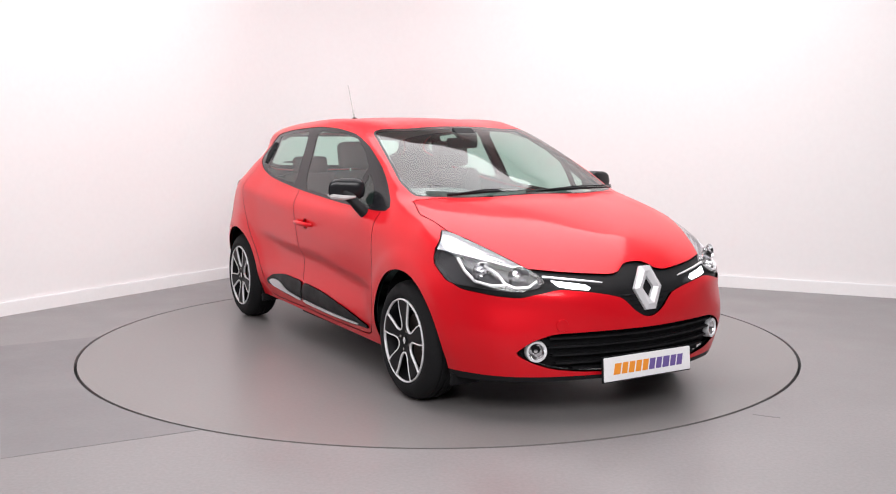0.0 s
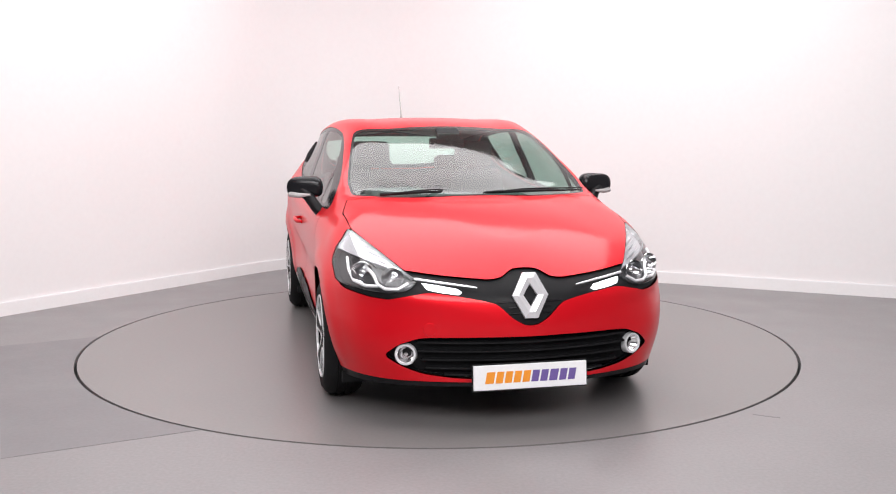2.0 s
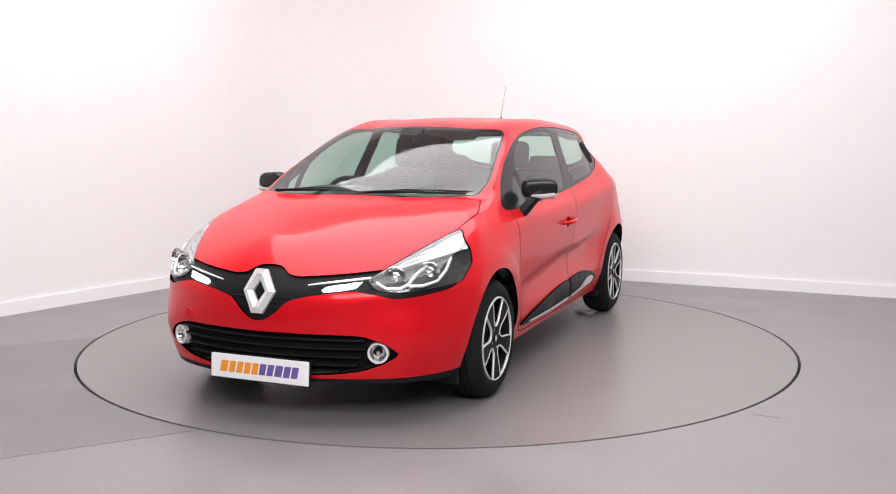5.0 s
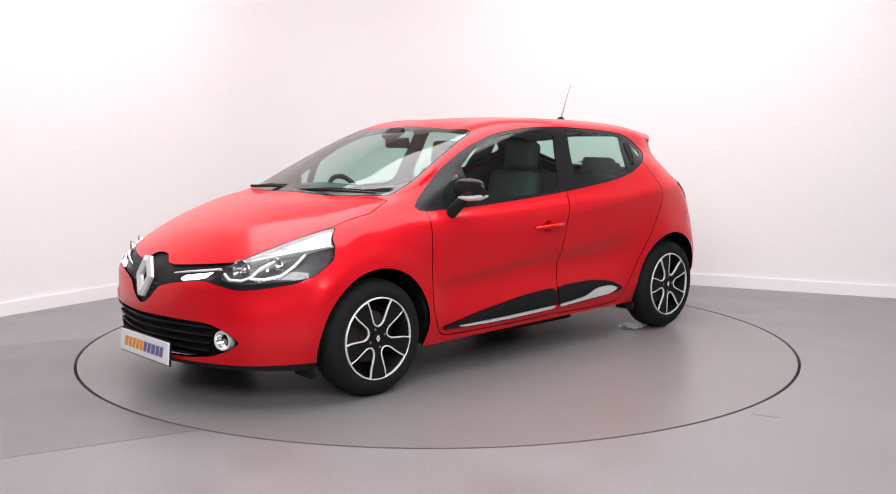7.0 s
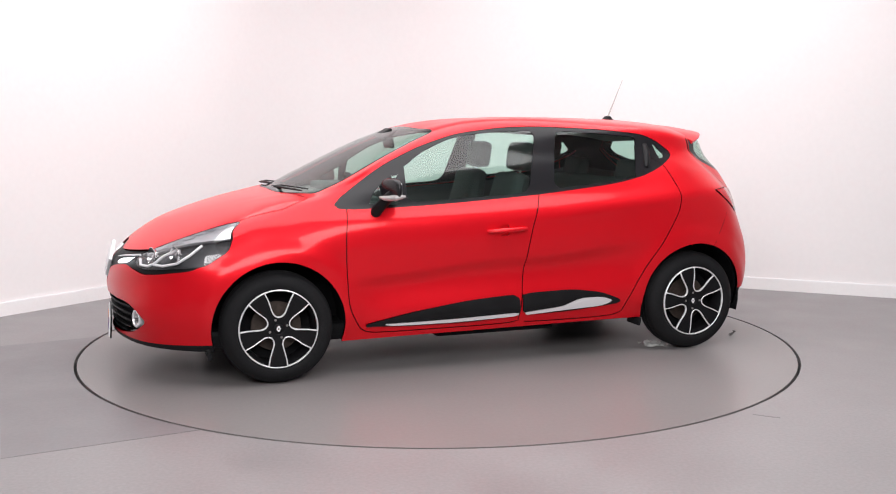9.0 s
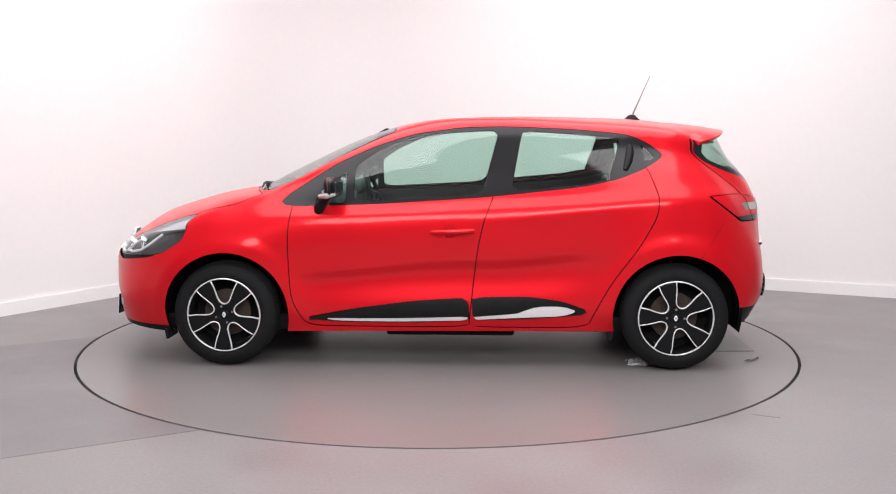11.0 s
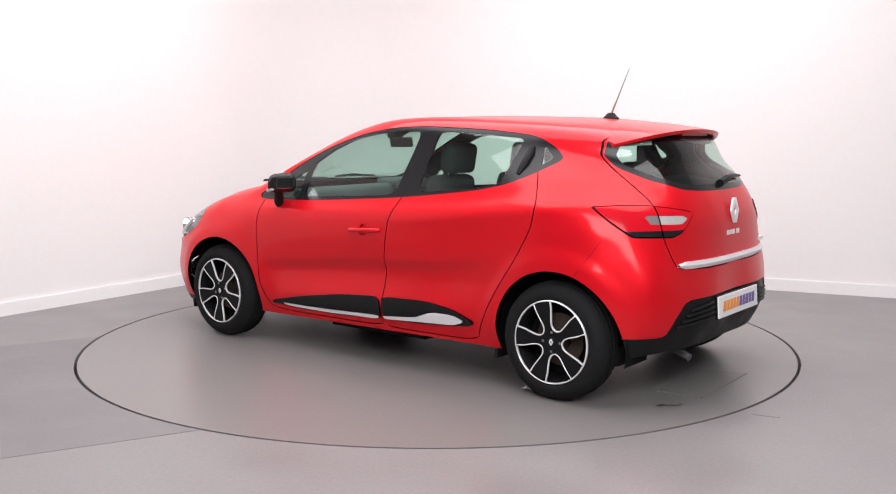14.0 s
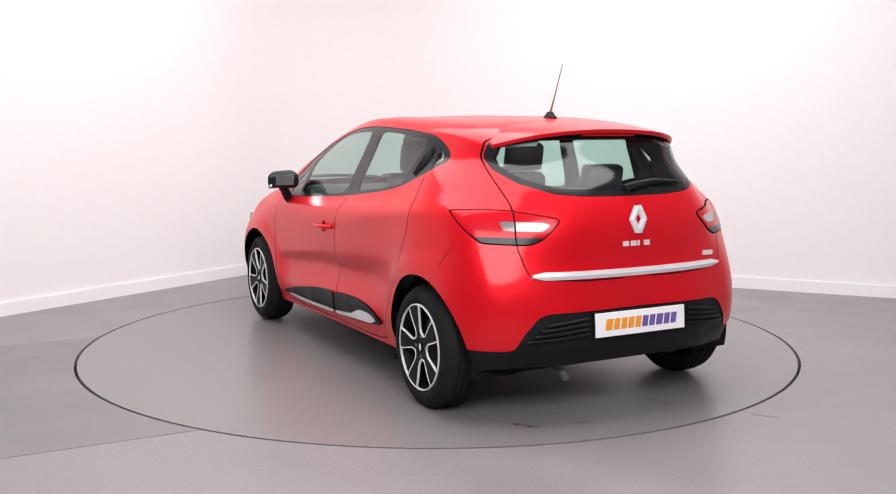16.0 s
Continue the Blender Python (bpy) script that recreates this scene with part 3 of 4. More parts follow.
def on_end(y, z, out=0.0, sign=1):
    """A point on the nose (sign 1) or the tail (-1) at y, z."""
    d = np.hypot(POINTS[:, 1] - abs(y), POINTS[:, 2] - z) + (POINTS[:, 0] * sign < 1.3) * 9
    return Vector((level(d, POINTS[:, 1] - abs(y), POINTS[:, 2] - z, POINTS[:, 0]) + sign * out, y, z))


body = skin_part("body_shell", "shell", PAINT, rim=.015)
bonnet = skin_part("bonnet", "bonnet", PAINT)
skin_part("panel_gap", "seam", DARK, body, "dark shut line", inset=.007, rim=0)
tailgate = skin_part("tailgate", "hatch", PAINT)
skin_part("inner_lining", "shell", DARK, body, "dark inner lining", inset=.022, rim=0)
skin_part("inner_lining", "hatch", DARK, tailgate, "dark inner lining", inset=.022, rim=0)
skin_part("rear_window", "hatch_glass", GLASS_SIDE, tailgate, "tinted rear window", rim=.004)
skin_part("window_border", "hatch_border", GLOSS, tailgate, "black glass border", rim=.004)
skin_part("windscreen", "screen", GLASS_SIDE, car, "green-tinted windscreen", rim=.004)
skin_part("windscreen_border", "screen_border", GLOSS, car, "black windscreen border", rim=.004)
skin_part("grille_surround", "surround", BLACK, car, "black grille surround", inset=.012, rim=.02)
skin_part("lower_intake", "intake", DARK, car, "dark lower air intake", inset=.035, rim=0)
skin_part("front_lip", "lip", BLACK, car, "black front bumper lip", inset=.004)
valance = skin_part("rear_valance", "valance", BLACK, car, "black plastic rear valance", inset=.006)
for s in (1, -1):
    for which, pane in (("door_front", "pane_front"), ("door_rear", "pane_rear")):
        door = skin_part("door", which, PAINT, sides=(s,))
        skin_part("inner_lining", which, DARK, door, "dark inner lining", (s,), .022, 0)
        skin_part("door_glass", pane, GLASS_SIDE, door, "tinted door window", (s,), .004, .004)
    skin_part("quarter_window", "quarter_front", GLASS_SIDE, body, "small fixed window", (s,), .004, .004)
    skin_part("quarter_window", "quarter_rear", GLASS_SIDE, body, "small fixed window", (s,), .004, .004)
    skin_part("window_frame", "band", GLOSS, body, "black window surround", (s,), .003, .01)
    # headlamps: a clear cover, a reflector bowl behind it and two round projectors
    lamp = skin_part("headlight", ("lamp", "lamp_brow"), GLASS_LAMP, car, "clear headlight with chrome reflectors", (s,), .001, .003)
    skin_part("bezel", "lamp", BEZEL, lamp, "dark grey lamp bezel", (s,), .034, -.03)
    brow = skin_part("indicator_lens", "lamp_brow", BROW, lamp, "pale silvery indicator reflector", (s,), .018, -.016)
    for y, z, r in ((.590, .688, .054), (.715, .705, .052)):
        c = on_end(s * y, z, -.022)
        turn = Matrix.Translation(c) @ Vector((1, s * .35, .05)).to_track_quat("Z", "Y").to_matrix().to_4x4()
        bowl = part("bulb_bowl", lathe([(r, .010), (r * .96, .012), (r * .9, .004), (r * .7, -.016), (r * .4, -.026), (r * .36, -.004), (r * .2, .004), (0, .006)], 32, None, turn), CHROME, lamp, "chrome bulb bowl", True)
    guide = [on_end(s * y, z, -.006) for y, z in ((.53, .672), (.575, .647), (.63, .645), (.66, .662), (.672, .70), (.70, .735))]
    part("light_guide", tube(guide, .0075, 8), SATIN, lamp, "pale light guide", True)
    guide = [on_end(s * y, z, -.006) for y, z in ((.66, .655), (.71, .652), (.755, .668), (.77, .71), (.768, .76))]
    part("light_guide", tube(guide, .0075, 8), SATIN, lamp, "pale light guide", True)
    for k in range(4):
        rib = [on_end(s * y, .742 + .020 * k + (y - .60) * .35, -.012) for y in (.585 + .022 * k, .625 + .02 * k, .665 + .015 * k)]
        part("lens_rib", tube(rib, [.002, .0035, .002], 6), REFLECTOR, brow, "", True)
    # tail lamps
    tail = skin_part("tail_light", "tail", RED_LENS, car, "dark red tail light", (s,), -.005, .02)
    skin_part("reversing_lens", "reverse", SMOKED_LENS, tail, "smoky reversing lens", (s,), -.004, .01)
    skin_part("lamp_foot", "strip", GLOSS, tail, "dark strip under the lens", (s,), -.004, .02)
    tail = skin_part("tail_light", "tail_inner", RED_LENS, tailgate, "dark red tail light", (s,), -.005, .02)
    skin_part("reversing_lens", "reverse_inner", CLEAR_LENS, tail, "pale reversing lens", (s,), -.004, .01)
    skin_part("lamp_foot", "strip_inner", GLOSS, tail, "dark strip under the lens", (s,), -.004, .02)

# lower body under the doors and the inner tub
FLANKS = ((1, -1))
for s in FLANKS:
    # door mouldings, black with a bright insert
    for end in ("front", "rear"):
        mould = skin_part("sill_moulding", ("mould_" + end,), BLACK, car, "black plastic door moulding", (s,), -.010, .016)
        skin_part("bright_insert", ("bright_" + end,), SATIN, mould, "bright metal insert", (s,), -.015, .016)
    part("bumper_seam", tube([on_side(x, z, .0005, s) for x, z in ((-1.545, .845), (-1.51, .79), (-1.47, .73), (-1.43, .668), (-1.41, .645))], .0010, 6), DARK, body, "dark bumper joint")
    # door handles
    for x0, x1, z in ((.10, -.14, .793),):
        handle = part("door_handle", tube([on_side(x, z + dz, o, s) for x, dz, o in ((x0, -.004, .002), (x0 - .03, -.002, .028), (-.02, .002, .038), (x1 + .05, .004, .034), (x1, .004, .006))],
                                          [.010, .013, .014, .014, .011], 10), PAINT, car, "red door handle", True)
        skin_part("handle_cup", "cup", PAINT, handle, "red hollow behind the grip", (s,), .020, -.019)
    part("rear_door_handle", tube([on_side(x, z, -.006, s) for x, z in ((-1.030, 1.275), (-1.032, 1.24), (-1.018, 1.185), (-.998, 1.135))], [.016, .024, .024, .014], 12), BLACK, car, "black rear door handle in the window frame", True)
    # door mirrors: arm, housing, indicator and glass
    foot = Vector((.745, s * .80, .905))
    arm = part("mirror_arm", tube([foot + Vector((.01, -s * .03, -.05)), foot + Vector((0, s * .025, .02)), (.70, s * .865, .985), (.67, s * .90, 1.02)], [.028, .032, .03, .03], 10), BLACK, car, "black mirror arm", True)
    shell = block((.135, .205, .125), Matrix(), .058, 5)
    for v in shell.verts:
        k = (v.co.y + .1) / .2
        w = min(1, max(0, (v.co.x + .0675) / .135))
        v.co.x += (.050 - .112 * w) * k
        v.co.z *= 1 - .18 * k
        v.co.z += .012 * math.cos(v.co.y * 14)
    bmesh.ops.transform(shell, matrix=Matrix.Translation((.665, s * .885, 1.035)) @ Matrix.Diagonal((1, s, 1, 1)), verts=shell.verts)
    mirror = part("door_mirror", shell, GLOSS, car, "gloss black mirror housing", True)
    part("indicator", tube([(.738, s * .86, 1.0), (.722, s * .92, .996), (.675, s * .968, 1.0), (.625, s * .976, 1.008)], [.006, .014, .016, .006], 8), CLEAR_LENS, mirror, "clear indicator strip", True)
    part("mirror_glass", block((.006, .116, .066), pose(.6215, s * .885, 1.043, 0, 0, -13 * s), .002), MIRROR, mirror, "mirror glass")

# bonnet badge, grille bars and lit lamps
surround = [o for o in car.children if o.name.startswith("grille_surround")][0]


def diamond(w, h, hole, depth, place):
    bm = bmesh.new()
    outl = [(w * .35, h), (w, 0), (w * .35, -h), (-w * .35, -h), (-w, 0), (-w * .35, h)]
    inn = [(.001, h * hole), (w * hole * .8, 0), (.001, -h * hole), (-.001, -h * hole), (-w * hole * .8, 0), (-.001, h * hole)]
    rows = []
    for pts, z in ((outl, 0), (outl, depth * .6), ([((a[0] + b[0]) / 2, (a[1] + b[1]) / 2) for a, b in zip(outl, inn)], depth), (inn, depth * .6), (inn, 0)):
        rows.append([bm.verts.new(place @ Vector((x, y, z))) for x, y in pts])
    for a, b in zip(rows, rows[1:]):
        for i in range(6):
            bm.faces.new((a[i], a[(i + 1) % 6], b[(i + 1) % 6], b[i]))
    return bm


FACE_FRONT = Matrix(((0, 0, 1, 0), (1, 0, 0, 0), (0, 1, 0, 0), (0, 0, 0, 1)))
FACE_REAR = Matrix(((0, 0, -1, 0), (-1, 0, 0, 0), (0, 1, 0, 0), (0, 0, 0, 1)))
part("badge", diamond(.084, .104, .50, .026, Matrix.Translation((2.132, 0, .622)) @ FACE_FRONT @ pose(0, 0, 0, -14)), BADGE, surround, "silver diamond badge")
for s in (1, -1):
    part("bright_bar", tube([on_end(s * y, z, .004) for y, z in ((.50, .692), (.40, .680), (.30, .668), (.235, .659))], [.006, .006, .005, .003], 8), SATIN, surround, "bright metal grille strip", True)
    bm = bmesh.new()
    lit = [(.475, .677), (.40, .667), (.325, .655), (.305, .640), (.322, .630), (.40, .639), (.455, .650)]
    bm.faces.new([bm.verts.new(on_end(s * y, z, .004)) for y, z in lit])
    bmesh.ops.solidify(bm, geom=bm.faces[:], thickness=.008)
    part("running_light", bm, LED, surround, "lit white daytime running light")
    # fog lamps
    turn = Matrix.Translation(on_end(s * .548, .352, -.02)) @ Vector((1, s * .38, .02)).to_track_quat("Z", "Y").to_matrix().to_4x4()
    fog = part("fog_light", lathe([(0, -.004), (.009, -.006), (.011, -.022), (.024, -.016), (.037, .004), (.037, -.03)], 36, None, turn), CHROME, car, "round chrome fog light", True)
    part("fog_ring", lathe([(.037, .006), (.040, .013), (.048, .013), (.051, .0), (.051, -.03)], 40, None, turn), SATIN, fog, "chrome fog light ring", True)
intake = [o for o in car.children if o.name.startswith("lower_intake")][0]
for z, half in ((.412, .50), (.372, .50), (.332, .48), (.292, .46), (.262, .38)):
    pts = [on_end(-half + 2 * half * i / 16, z, -.016) for i in range(17)]
    bm = bmesh.new()
    rows = [[bm.verts.new(p + Vector((dx, 0, dz))) for dx, dz in ((.008, .004), (.008, -.004), (-.03, -.006), (-.03, .008))] for p in pts]
    for a, b in zip(rows, rows[1:]):
        for i in range(4):
            bm.faces.new((a[i], a[(i + 1) % 4], b[(i + 1) % 4], b[i]))
    part("grille_slat", bm, BLACK, intake)
for z in (.595, .57, .545):
    half = .15 if z > .58 else .10
    pts = [on_end(-half + 2 * half * i / 10, z, -.010) for i in range(11)]
    part("grille_slat", tube(pts, .005, 6), GLOSS, surround, "", True)


def plate(x, z, face, tilt):
    """A number plate with the dealer's print as plain slanted bars."""
    place = Matrix.Translation((x, 0, z)) @ face @ pose(0, 0, 0, tilt)
    board = part("number_plate", block((.535, .113, .012), place @ pose(0, 0, 0), .004), WHITE, car, "white show plate with orange and purple print")
    part("plate_edge", block((.548, .126, .010), place @ pose(0, 0, -.006), .004), BLACK, board, "black plate holder")
    x0 = -.215
    for i in range(10):
        w = .040 if i not in (0, 7) else .046
        lean = .010
        bm = slab([(x0, -.026), (x0 + w - .007, -.026), (x0 + w - .007 + lean, .026), (x0 + lean, .026)], .0062, .0078, None, place)
        part("print_bar", bm, ORANGE if i < 5 else PURPLE, board, "orange printed bar" if i < 5 else "purple printed bar")
        x0 += w + .002


plate(2.158, .258, FACE_FRONT, -4)
plate(-1.908, .463, FACE_REAR, -4)

# tail details
part("badge", diamond(.052, .066, .42, .014, Matrix.Translation((-1.868, 0, .945)) @ FACE_REAR @ pose(0, 0, 0, -4)), SATIN, tailgate, "silver diamond badge")
for i, x in enumerate((-.085, -.040, .000, .040)):
    w = .012 if i == 2 else .032
    place = Matrix.Translation((-1.866, 0, .832)) @ FACE_REAR
    part("badge_bar", slab([(x, -.012), (x + w, -.012), (x + w, .012), (x, .012)], 0, .008, None, place), SATIN, tailgate, "silver badge bar")
part("badge_bar", slab([(.44, -.010), (.50, -.010), (.50, .012), (.44, .012)], -.012, .004, None, Matrix.Translation((-1.845, 0, .755)) @ FACE_REAR), SATIN, tailgate, "silver badge bar")
pts = [on_end(-.56 + 1.12 * i / 20, .700 + .002 * math.cos(i * .3), .010, -1) for i in range(21)]
bm = bmesh.new()
rows = []
for i, p in enumerate(pts):
    h = .018 if 0 < i < 20 else .006
    rows.append([bm.verts.new(p + Vector((dx, 0, dz))) for dx, dz in ((0, h), (-.008, 0), (0, -h), (.012, -h), (.012, h))])
for a, b in zip(rows, rows[1:]):
    for i in range(5):
        bm.faces.new((a[i], a[(i + 1) % 5], b[(i + 1) % 5], b[i]))
part("bright_strip", bm, SATIN, tailgate, "bright metal tailgate strip")
part("tailgate_grip", block((.03, .17, .028), pose(-1.862, 0, .668), .008), PAINT, tailgate)
part("wiper", tube([(-1.80, .03, 1.085), (-1.80, -.03, 1.10), (-1.785, -.16, 1.118), (-1.765, -.33, 1.112)], [.022, .02, .013, .006], 8), BLACK, tailgate, "black rear wiper", True)
# roof spoiler over the rear window, its underside black
tops, unders = [], []
bm, under = bmesh.new(), bmesh.new()
for i in range(33):
    y = -.552 + 1.104 * i / 32
    k = abs(y) / .552
    zt = 1.414 - .044 * k ** 2 - .030 * k ** 6
    xe = -1.668 + .085 * k ** 2 + .130 * k ** 6
    lead = -1.27 - .02 * k
    tops.append([bm.verts.new((lead + (xe - lead) * u, y * (.955 + .045 * u), zt - .046 * u ** 1.6)) for u in (0, .25, .5, .75, .93, 1)])
    tops[-1] += [bm.verts.new(p) for p in ((xe + .002, y, zt - .056), (xe + .010, y * .995, zt - .066), (xe + .03, y * .99, zt - .066))]
    unders.append([under.verts.new(p) for p in ((xe + .03, y * .99, zt - .066), (xe + .05, y * .985, zt - .058), (max(-1.50, xe + .06), y * .97, zt - .062))])
for mesh, rows in ((bm, tops), (under, unders)):
    for a, b in zip(rows, rows[1:]):
        for i in range(len(a) - 1):
            mesh.faces.new((a[i], a[i + 1], b[i + 1], b[i]))
for row in (tops[0], tops[-1]):
    bm.faces.new(row)
spoiler = part("roof_spoiler", bm, PAINT, tailgate, "red roof spoiler", True)
part("spoiler_underside", under, BLACK, spoiler, "black spoiler underside", True)
part("brake_light", block((.03, .32, .020), pose(-1.625, 0, 1.343), .004), RED_LENS, spoiler, "red high brake light")
for i, z in enumerate((.50, .475, .45, .425)):
    for s in (1, -1):
        y0, y1 = .30, .50 + .03 * i
        pts = [on_end(s * (y0 + (y1 - y0) * k / 6), z - .004 * k, .004, -1) for k in range(7)]
        part("valance_slat", tube(pts, .008, 6), BLACK, valance, "", True)
part("exhaust", tube([(-1.45, .34, .24), (-1.72, .34, .235), (-1.80, .35, .205)], .02, 14), DASH, car, "short dark exhaust pipe", True)
part("tow_cover", lathe([(0, .004), (.028, .004), (.030, 0)], 28, None, Matrix.Translation(on_end(-.45, .475, .0)) @ Vector((1, -.28, 0)).to_track_quat("Z", "Y").to_matrix().to_4x4()), PAINT, car, "round towing eye cover")

# antenna
foot = part("antenna", lathe([(0, .03), (.014, .028), (.024, .012), (.034, .0), (.034, -.012)], 20, None, pose(-1.13, 0, 1.432) @ Matrix.Diagonal((1.5, .8, 1, 1))), BLACK, car, "black roof antenna", True)
part("antenna_rod", tube([(-1.13, 0, 1.45), (-1.165, 0, 1.53), (-1.24, 0, 1.705)], [.007, .004, .002], 8), STEEL, foot, "thin antenna rod", True)
# windscreen wipers
for y0, y1, x in ((.62, -.02, 1.16), (-.05, -.53, 1.17)):
    wipe = part("wiper", tube([(1.17, y1, 1.012 + .012), (1.185, (y0 + y1) / 2, 1.035), (1.12, y0, 1.03)], [.009, .008, .004], 8), BLACK, car, "black windscreen wiper", True)
    part("wiper_blade", tube([(1.19, y1 + .05, 1.028), (1.175, (y0 + y1) / 2, 1.046), (1.09, y0 + .02, 1.04)], .004, 6), BLACK, wipe)


# ---- wheels ----
U = rounded([(.206, -.083), (.160, -.057), (.114, -.041), (.085, -.030), (.070, -.017), (.064, 0), (.070, .017), (.085, .030), (.114, .041), (.160, .057), (.206, .083)], 4, .3)


def wheel(x, s, spin):
    hub = part("wheel", lathe([(.206, -.02), (.212, -.006), (.215, -.02), (.212, -.17), (.197, -.175), (.193, -.1), (.198, -.03), (.206, -.02)], 64), SPOKE, car, "gloss black and silver alloy wheel", True)
    hub.matrix_local = Matrix.Translation((x + .010, s * .864, .305)) @ pose(0, 0, 0, -90 * s, 0, 0)
    tyre = [(.213, -.006), (.220, .003), (.238, .008), (.262, .004), (.286, -.012), (.299, -.03), (.304, -.052), (.297, -.054), (.297, -.062), (.305, -.064), (.305, -.086), (.297, -.088), (.297, -.102), (.305, -.104), (.305, -.126), (.297, -.128), (.297, -.136), (.304, -.138), (.299, -.16), (.28, -.185), (.24, -.195), (.205, -.185)]
    part("tyre", lathe(tyre, 96), RUBBER, hub, "black rubber tyre", True)
    part("brake_disc", lathe([(0, -.075), (.06, -.075), (.06, -.09), (.135, -.09), (.137, -.095), (.135, -.102), (0, -.102)], 48), DISC_IRON, hub, "dark rusty brake disc")
    part("brake_back", lathe([(0, -.12), (.19, -.12)], 40), DARK, hub, "dark brake backing")
    bm = bmesh.new()
    nr, na = 12, 150
    rings = []
    for i in range(nr + 1):
        r = .022 + (.209 - .022) * i / nr
        rings.append([bm.verts.new((r * math.cos(math.tau * k / na), r * math.sin(math.tau * k / na), 0)) for k in range(na)])
    for a, b in zip(rings, rings[1:]):
        for k in range(na):
            bm.faces.new((a[k], b[k], b[(k + 1) % na], a[(k + 1) % na]))

    def field(c):
        best = np.full(len(c), -1.0)
        for k in range(5):
            a = radians(spin + 72 * k)
            u, v = c[:, 0] * math.cos(a) + c[:, 1] * math.sin(a), -c[:, 0] * math.sin(a) + c[:, 1] * math.cos(a)
            best = np.maximum(best, sdf(U, u, v))
        return best
    cut(bm, field)
    cut(bm, lambda c: field(c) + .006)
    faces = list(bm.faces)
    val = field(np.array([f.calc_center_median() for f in faces]))
    rim = bm.copy()
    bm.faces.ensure_lookup_table()
    rim.faces.ensure_lookup_table()
    bmesh.ops.delete(bm, geom=[f for f, v in zip(bm.faces[:], val) if v > -.006], context="FACES")
    bmesh.ops.delete(rim, geom=[f for f, v in zip(rim.faces[:], val) if v > 0 or v < -.006], context="FACES")
    for b, lift in ((bm, 0.0), (rim, .002)):
        for v in b.verts:
            r = math.hypot(v.co.x, v.co.y)
            v.co.z = .004 - .016 * max(0, 1 - r / .21) ** 1.5 + lift
        bmesh.ops.recalc_face_normals(b, faces=b.faces)
    spokes = part("spokes", bm, SPOKE, hub, "five wide gloss black spokes", True)
    edge = part("spoke_edge", rim, SILVER, spokes, "machined silver spoke edges", True)
    for ob, thick in ((spokes, .022), (edge, .012)):
        if ob.data.polygons[0].normal.z < 0:
            ob.data.flip_normals()
        m = ob.modifiers.new("thickness", "SOLIDIFY")
        m.thickness, m.offset = thick, -1
    part("rim_edge", lathe([(.2065, -.004), (.2075, .006), (.210, .008), (.2145, .004), (.2145, -.02)], 80), SILVER, hub, "machined silver rim edge", True)
    cap = part("hub_cap", lathe([(0, -.004), (.02, -.004), (.028, -.008), (.03, -.03)], 32), SPOKE, hub, "black hub cap", True)
    part("badge", diamond(.012, .016, .4, .003, pose(0, 0, -.004)), SATIN, cap, "silver diamond badge")
    for k in range(4):
        a = radians(spin + 20 + 90 * k)
        part("wheel_bolt", lathe([(0, -.006), (.007, -.006), (.009, -.010), (.009, -.025)], 12, None, pose(.05 * math.cos(a), .05 * math.sin(a), 0)), STEEL, hub)
    return hub


for x, s, spin in ((1.2945, 1, -92), (-1.2945, 1, -111), (1.2945, -1, 54), (-1.2945, -1, 90)):
    wheel(x, s, spin)
    # wheel-arch lining
    bm = bmesh.new()
    rows = []
    for i in range(25):
        a = math.pi * i / 24 * 1.16 - .25
        rows.append([bm.verts.new((x + .375 * math.cos(a), s * y, .305 + .375 * math.sin(a))) for y in (.85, .55)] + [bm.verts.new((x + .05 * math.cos(a), s * .55, .305 + .05 * math.sin(a)))])
    for a, b in zip(rows, rows[1:]):
        for k in range(2):
            bm.faces.new((a[k], b[k], b[k + 1], a[k + 1]))
    for row in rows:
        row[0].co.y = s * .79
    part("wheel_arch_liner", bm, DARK, car, "black wheel arch liner")

# ---- underbody and cabin ----
for s in (1, -1):
    part("mud_flap", block((.02, .16, .06), pose(1.665, s * .72, .175, 0, 8, 0), .006), BLACK, car, "small black mud flap")
    part("mud_flap", block((.02, .14, .05), pose(-.925, s * .76, .190, 0, -8, 0), .006), BLACK, car, "small black mud flap")
part("underbody", block((3.3, 1.50, .10), pose(.05, 0, .245), .03), DARK, car, "dark underbody")
part("underbody_tunnel", block((.75, 1.50, .06), pose(0, 0, .20), .02), DARK, car, "dark underbody")


def inner_skin(name, rows, cols, scale, drop, mat, label):
    g = GRID[rows[0]:rows[1], cols[0]:cols[1]].copy()
    bm = bmesh.new()
    for s in (1, -1):
        vs = [[bm.verts.new((p[0], s * p[1] * scale, p[2] - drop)) for p in r] for r in g]
        for a, b in zip(vs, vs[1:]):
            for k in range(len(a) - 1):
                bm.faces.new((a[k], a[k + 1], b[k + 1], b[k]))
    bmesh.ops.remove_doubles(bm, verts=bm.verts, dist=1e-4)
    return part(name, bm, mat, car, label, True)


inner_skin("door_card", (3, 36), (46, 72), .955, .012, DASH, "dark door linings")
inner_skin("quarter_trim", (26, 36), (16, 47), .955, .012, DASH, "dark quarter linings")
inner_skin("headlining", (48, 64), (8, 65), .96, .025, LINER, "pale headlining")


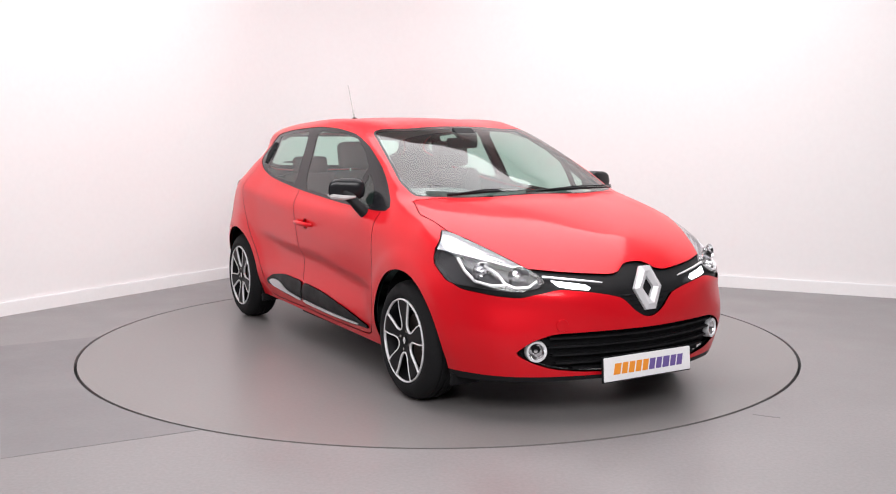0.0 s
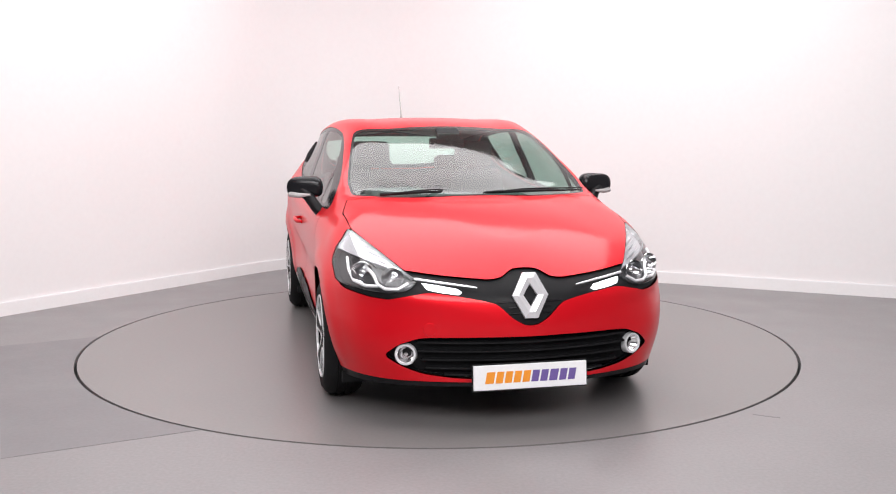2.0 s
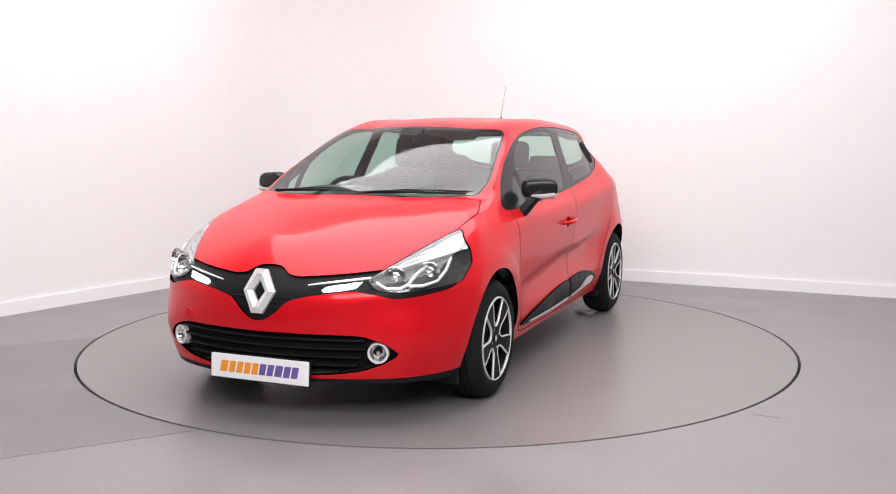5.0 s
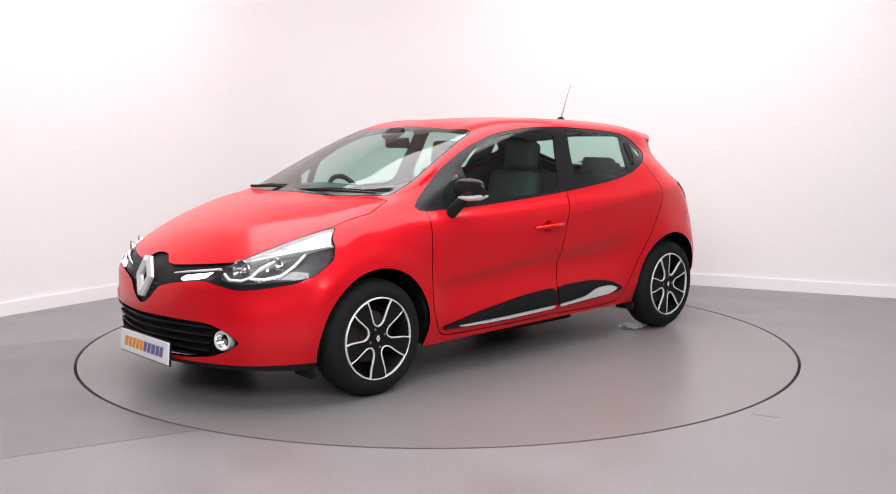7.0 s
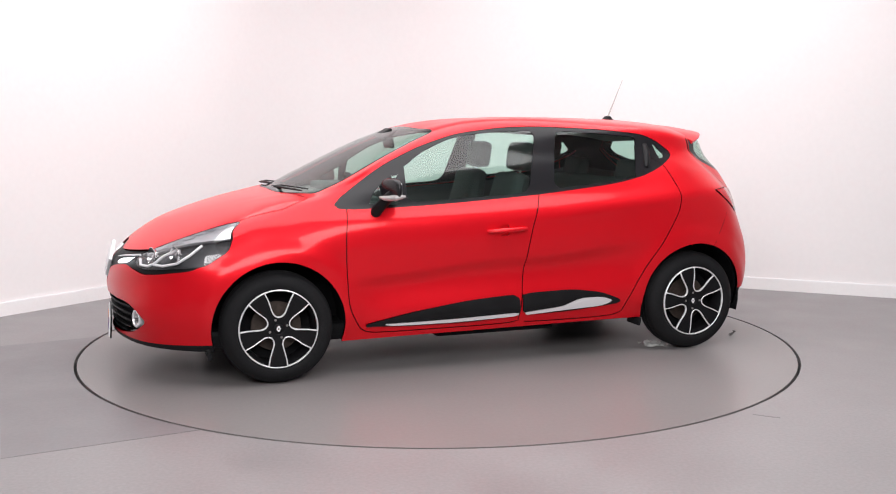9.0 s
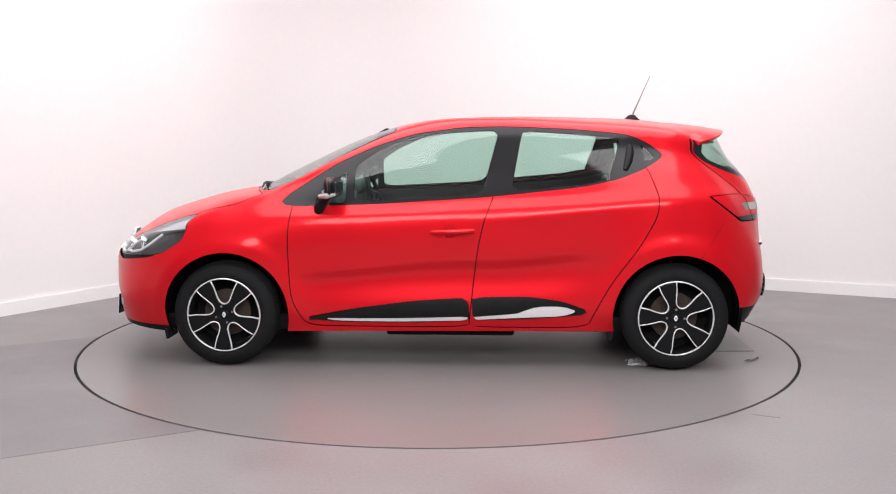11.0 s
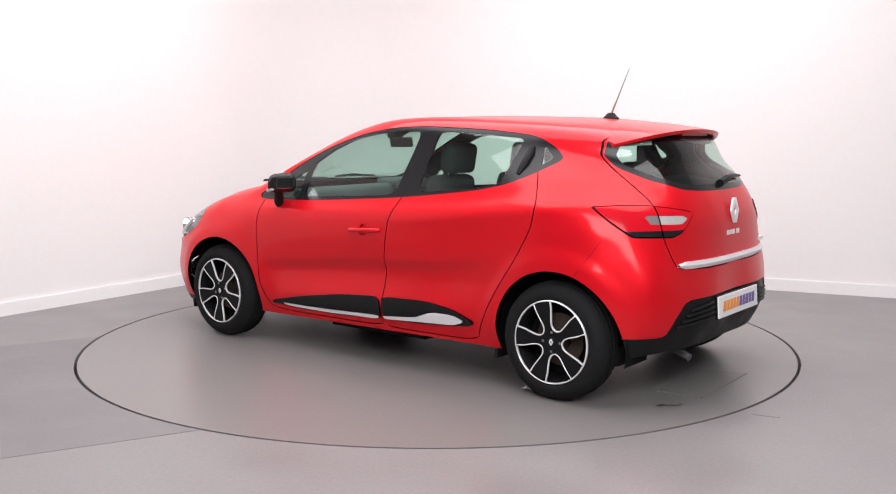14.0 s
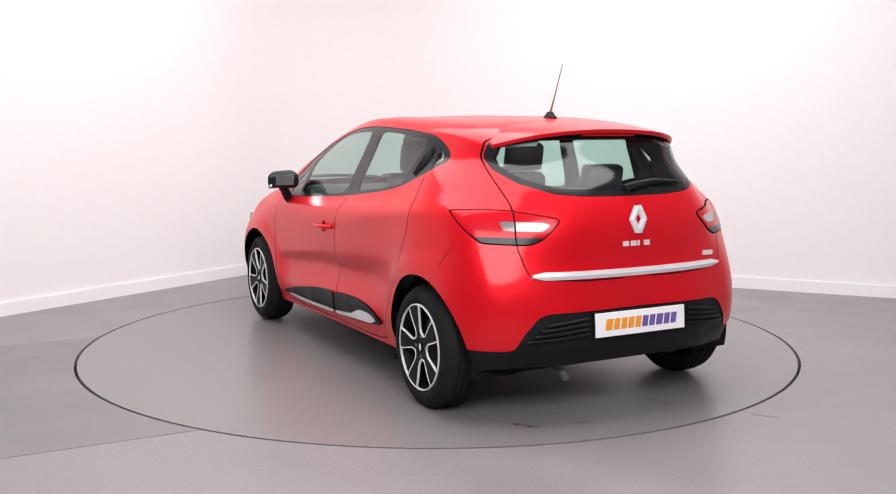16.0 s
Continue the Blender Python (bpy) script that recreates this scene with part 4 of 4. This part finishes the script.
def seat(x, y, back):
    base = part("seat", block((.50, .48, .16), pose(x, y, .47, 0, -8, 0), .06, 3), CLOTH, car, "dark cloth front seat", True)
    part("backrest", block((.14, .46, .62), pose(x - .30, y, .80, 0, -14, 0), .06, 3, None, .82), CLOTH, base, "dark cloth backrest", True)
    part("headrest", block((.10, .26, .18), pose(x - .42, y, 1.20, 0, -10, 0), .045, 3), CLOTH, base, "dark cloth headrest", True)
    for d in (-.06, .06):
        part("headrest_post", tube([(x - .38, y + d, 1.05), (x - .41, y + d, 1.16)], .006, 8), CHROME, base)


for y in (.36, -.36):
    seat(.10, y, 0)
bench = part("rear_seat", block((.48, 1.24, .18), pose(-.72, 0, .50, 0, -6, 0), .06, 3), CLOTH, car, "dark cloth rear bench", True)
part("backrest", block((.14, 1.22, .52), pose(-1.0, 0, .80, 0, -18, 0), .05, 3), CLOTH, bench, "dark cloth backrest", True)
for y in (.38, -.38):
    part("headrest", block((.09, .26, .15), pose(-1.09, y, 1.10, 0, -12, 0), .04, 3), CLOTH, bench, "dark cloth headrest", True)
part("parcel_shelf", block((.42, 1.15, .03), pose(-1.36, 0, 1.0), .01), DASH, car, "dark parcel shelf")
dash = block((.52, 1.40, .30), pose(.92, 0, .83, 0, 6, 0), .08, 4)
part("dashboard", dash, DASH, car, "dark grey dashboard", True)
part("instrument_hood", block((.22, .36, .09), pose(.74, -.36, .985), .035, 3), DASH, car, "dark instrument hood", True)
ring = [(.56 + .185 * math.sin(a) * .35, -.36 + .185 * math.cos(a), .90 + .185 * math.sin(a) * .93) for a in (math.tau * i / 32 for i in range(33))]
steer = part("steering_wheel", tube(ring, .016, 10), BLACK, car, "dark steering wheel", True)
part("steering_hub", block((.05, .13, .10), pose(.58, -.36, .90, 0, -20, 0), .02), BLACK, steer)
for a in (0, math.pi, -math.pi / 2):
    part("steering_spoke", tube([(.58, -.36, .90), (.56 + .185 * math.sin(a) * .35, -.36 + .185 * math.cos(a), .90 + .185 * math.sin(a) * .93)], .014, 8), BLACK, steer)
inside = part("interior_mirror", block((.02, .22, .065), pose(.44, 0, 1.285, 0, 10, 0), .015), BLACK, car, "black interior mirror", True)
part("mirror_stem", tube([(.46, 0, 1.30), (.50, 0, 1.345)], .012, 8), BLACK, inside)
part("sensor_box", block((.09, .14, .03), pose(.47, 0, 1.345, 0, 30, 0), .01), BLACK, car, "black sensor housing")

# a torn plastic film by the rear tyre
bm = bmesh.new()
rng = random.Random(4)
grid = [[bm.verts.new((-1.17 + .13 * i / 5 + rng.uniform(-.008, .008), .62 + .15 * j / 5 + rng.uniform(-.01, .01), .002 + rng.uniform(0, .022))) for j in range(6)] for i in range(6)]
for i in range(5):
    for j in range(5):
        bm.faces.new((grid[i][j], grid[i + 1][j], grid[i + 1][j + 1], grid[i][j + 1]))
scrap = bmesh.new()
strip = [[scrap.verts.new((-1.745 - .10 * i / 5 + rng.uniform(-.006, .006), .610 - .085 * i / 5 + .022 * j + rng.uniform(-.008, .008), .003 + .008 * rng.random())) for j in (-.5, .5)] for i in range(6)]
for a, b in zip(strip, strip[1:]):
    scrap.faces.new((a[0], b[0], b[1], a[1]))
scrap = tagged(part("dark_scrap", scrap, PATCH_DARK), "small dark torn scrap lying on the turntable", "litter")
film = tagged(part("plastic_film", bm, PLASTIC), "small crumpled clear plastic film on the turntable", "litter")


def motions():
    """The turntable turns, and the car with it."""
    base = Matrix.Translation((*CAR_ON_TABLE, 0))
    spin = [(t, pose(0, 0, 0, 0, 0, a)) for t, a in TURN]
    walk(turntable, spin)
    for thing in (car, film, scrap):
        walk(thing, [(t, m @ base) for t, m in spin])


motions()
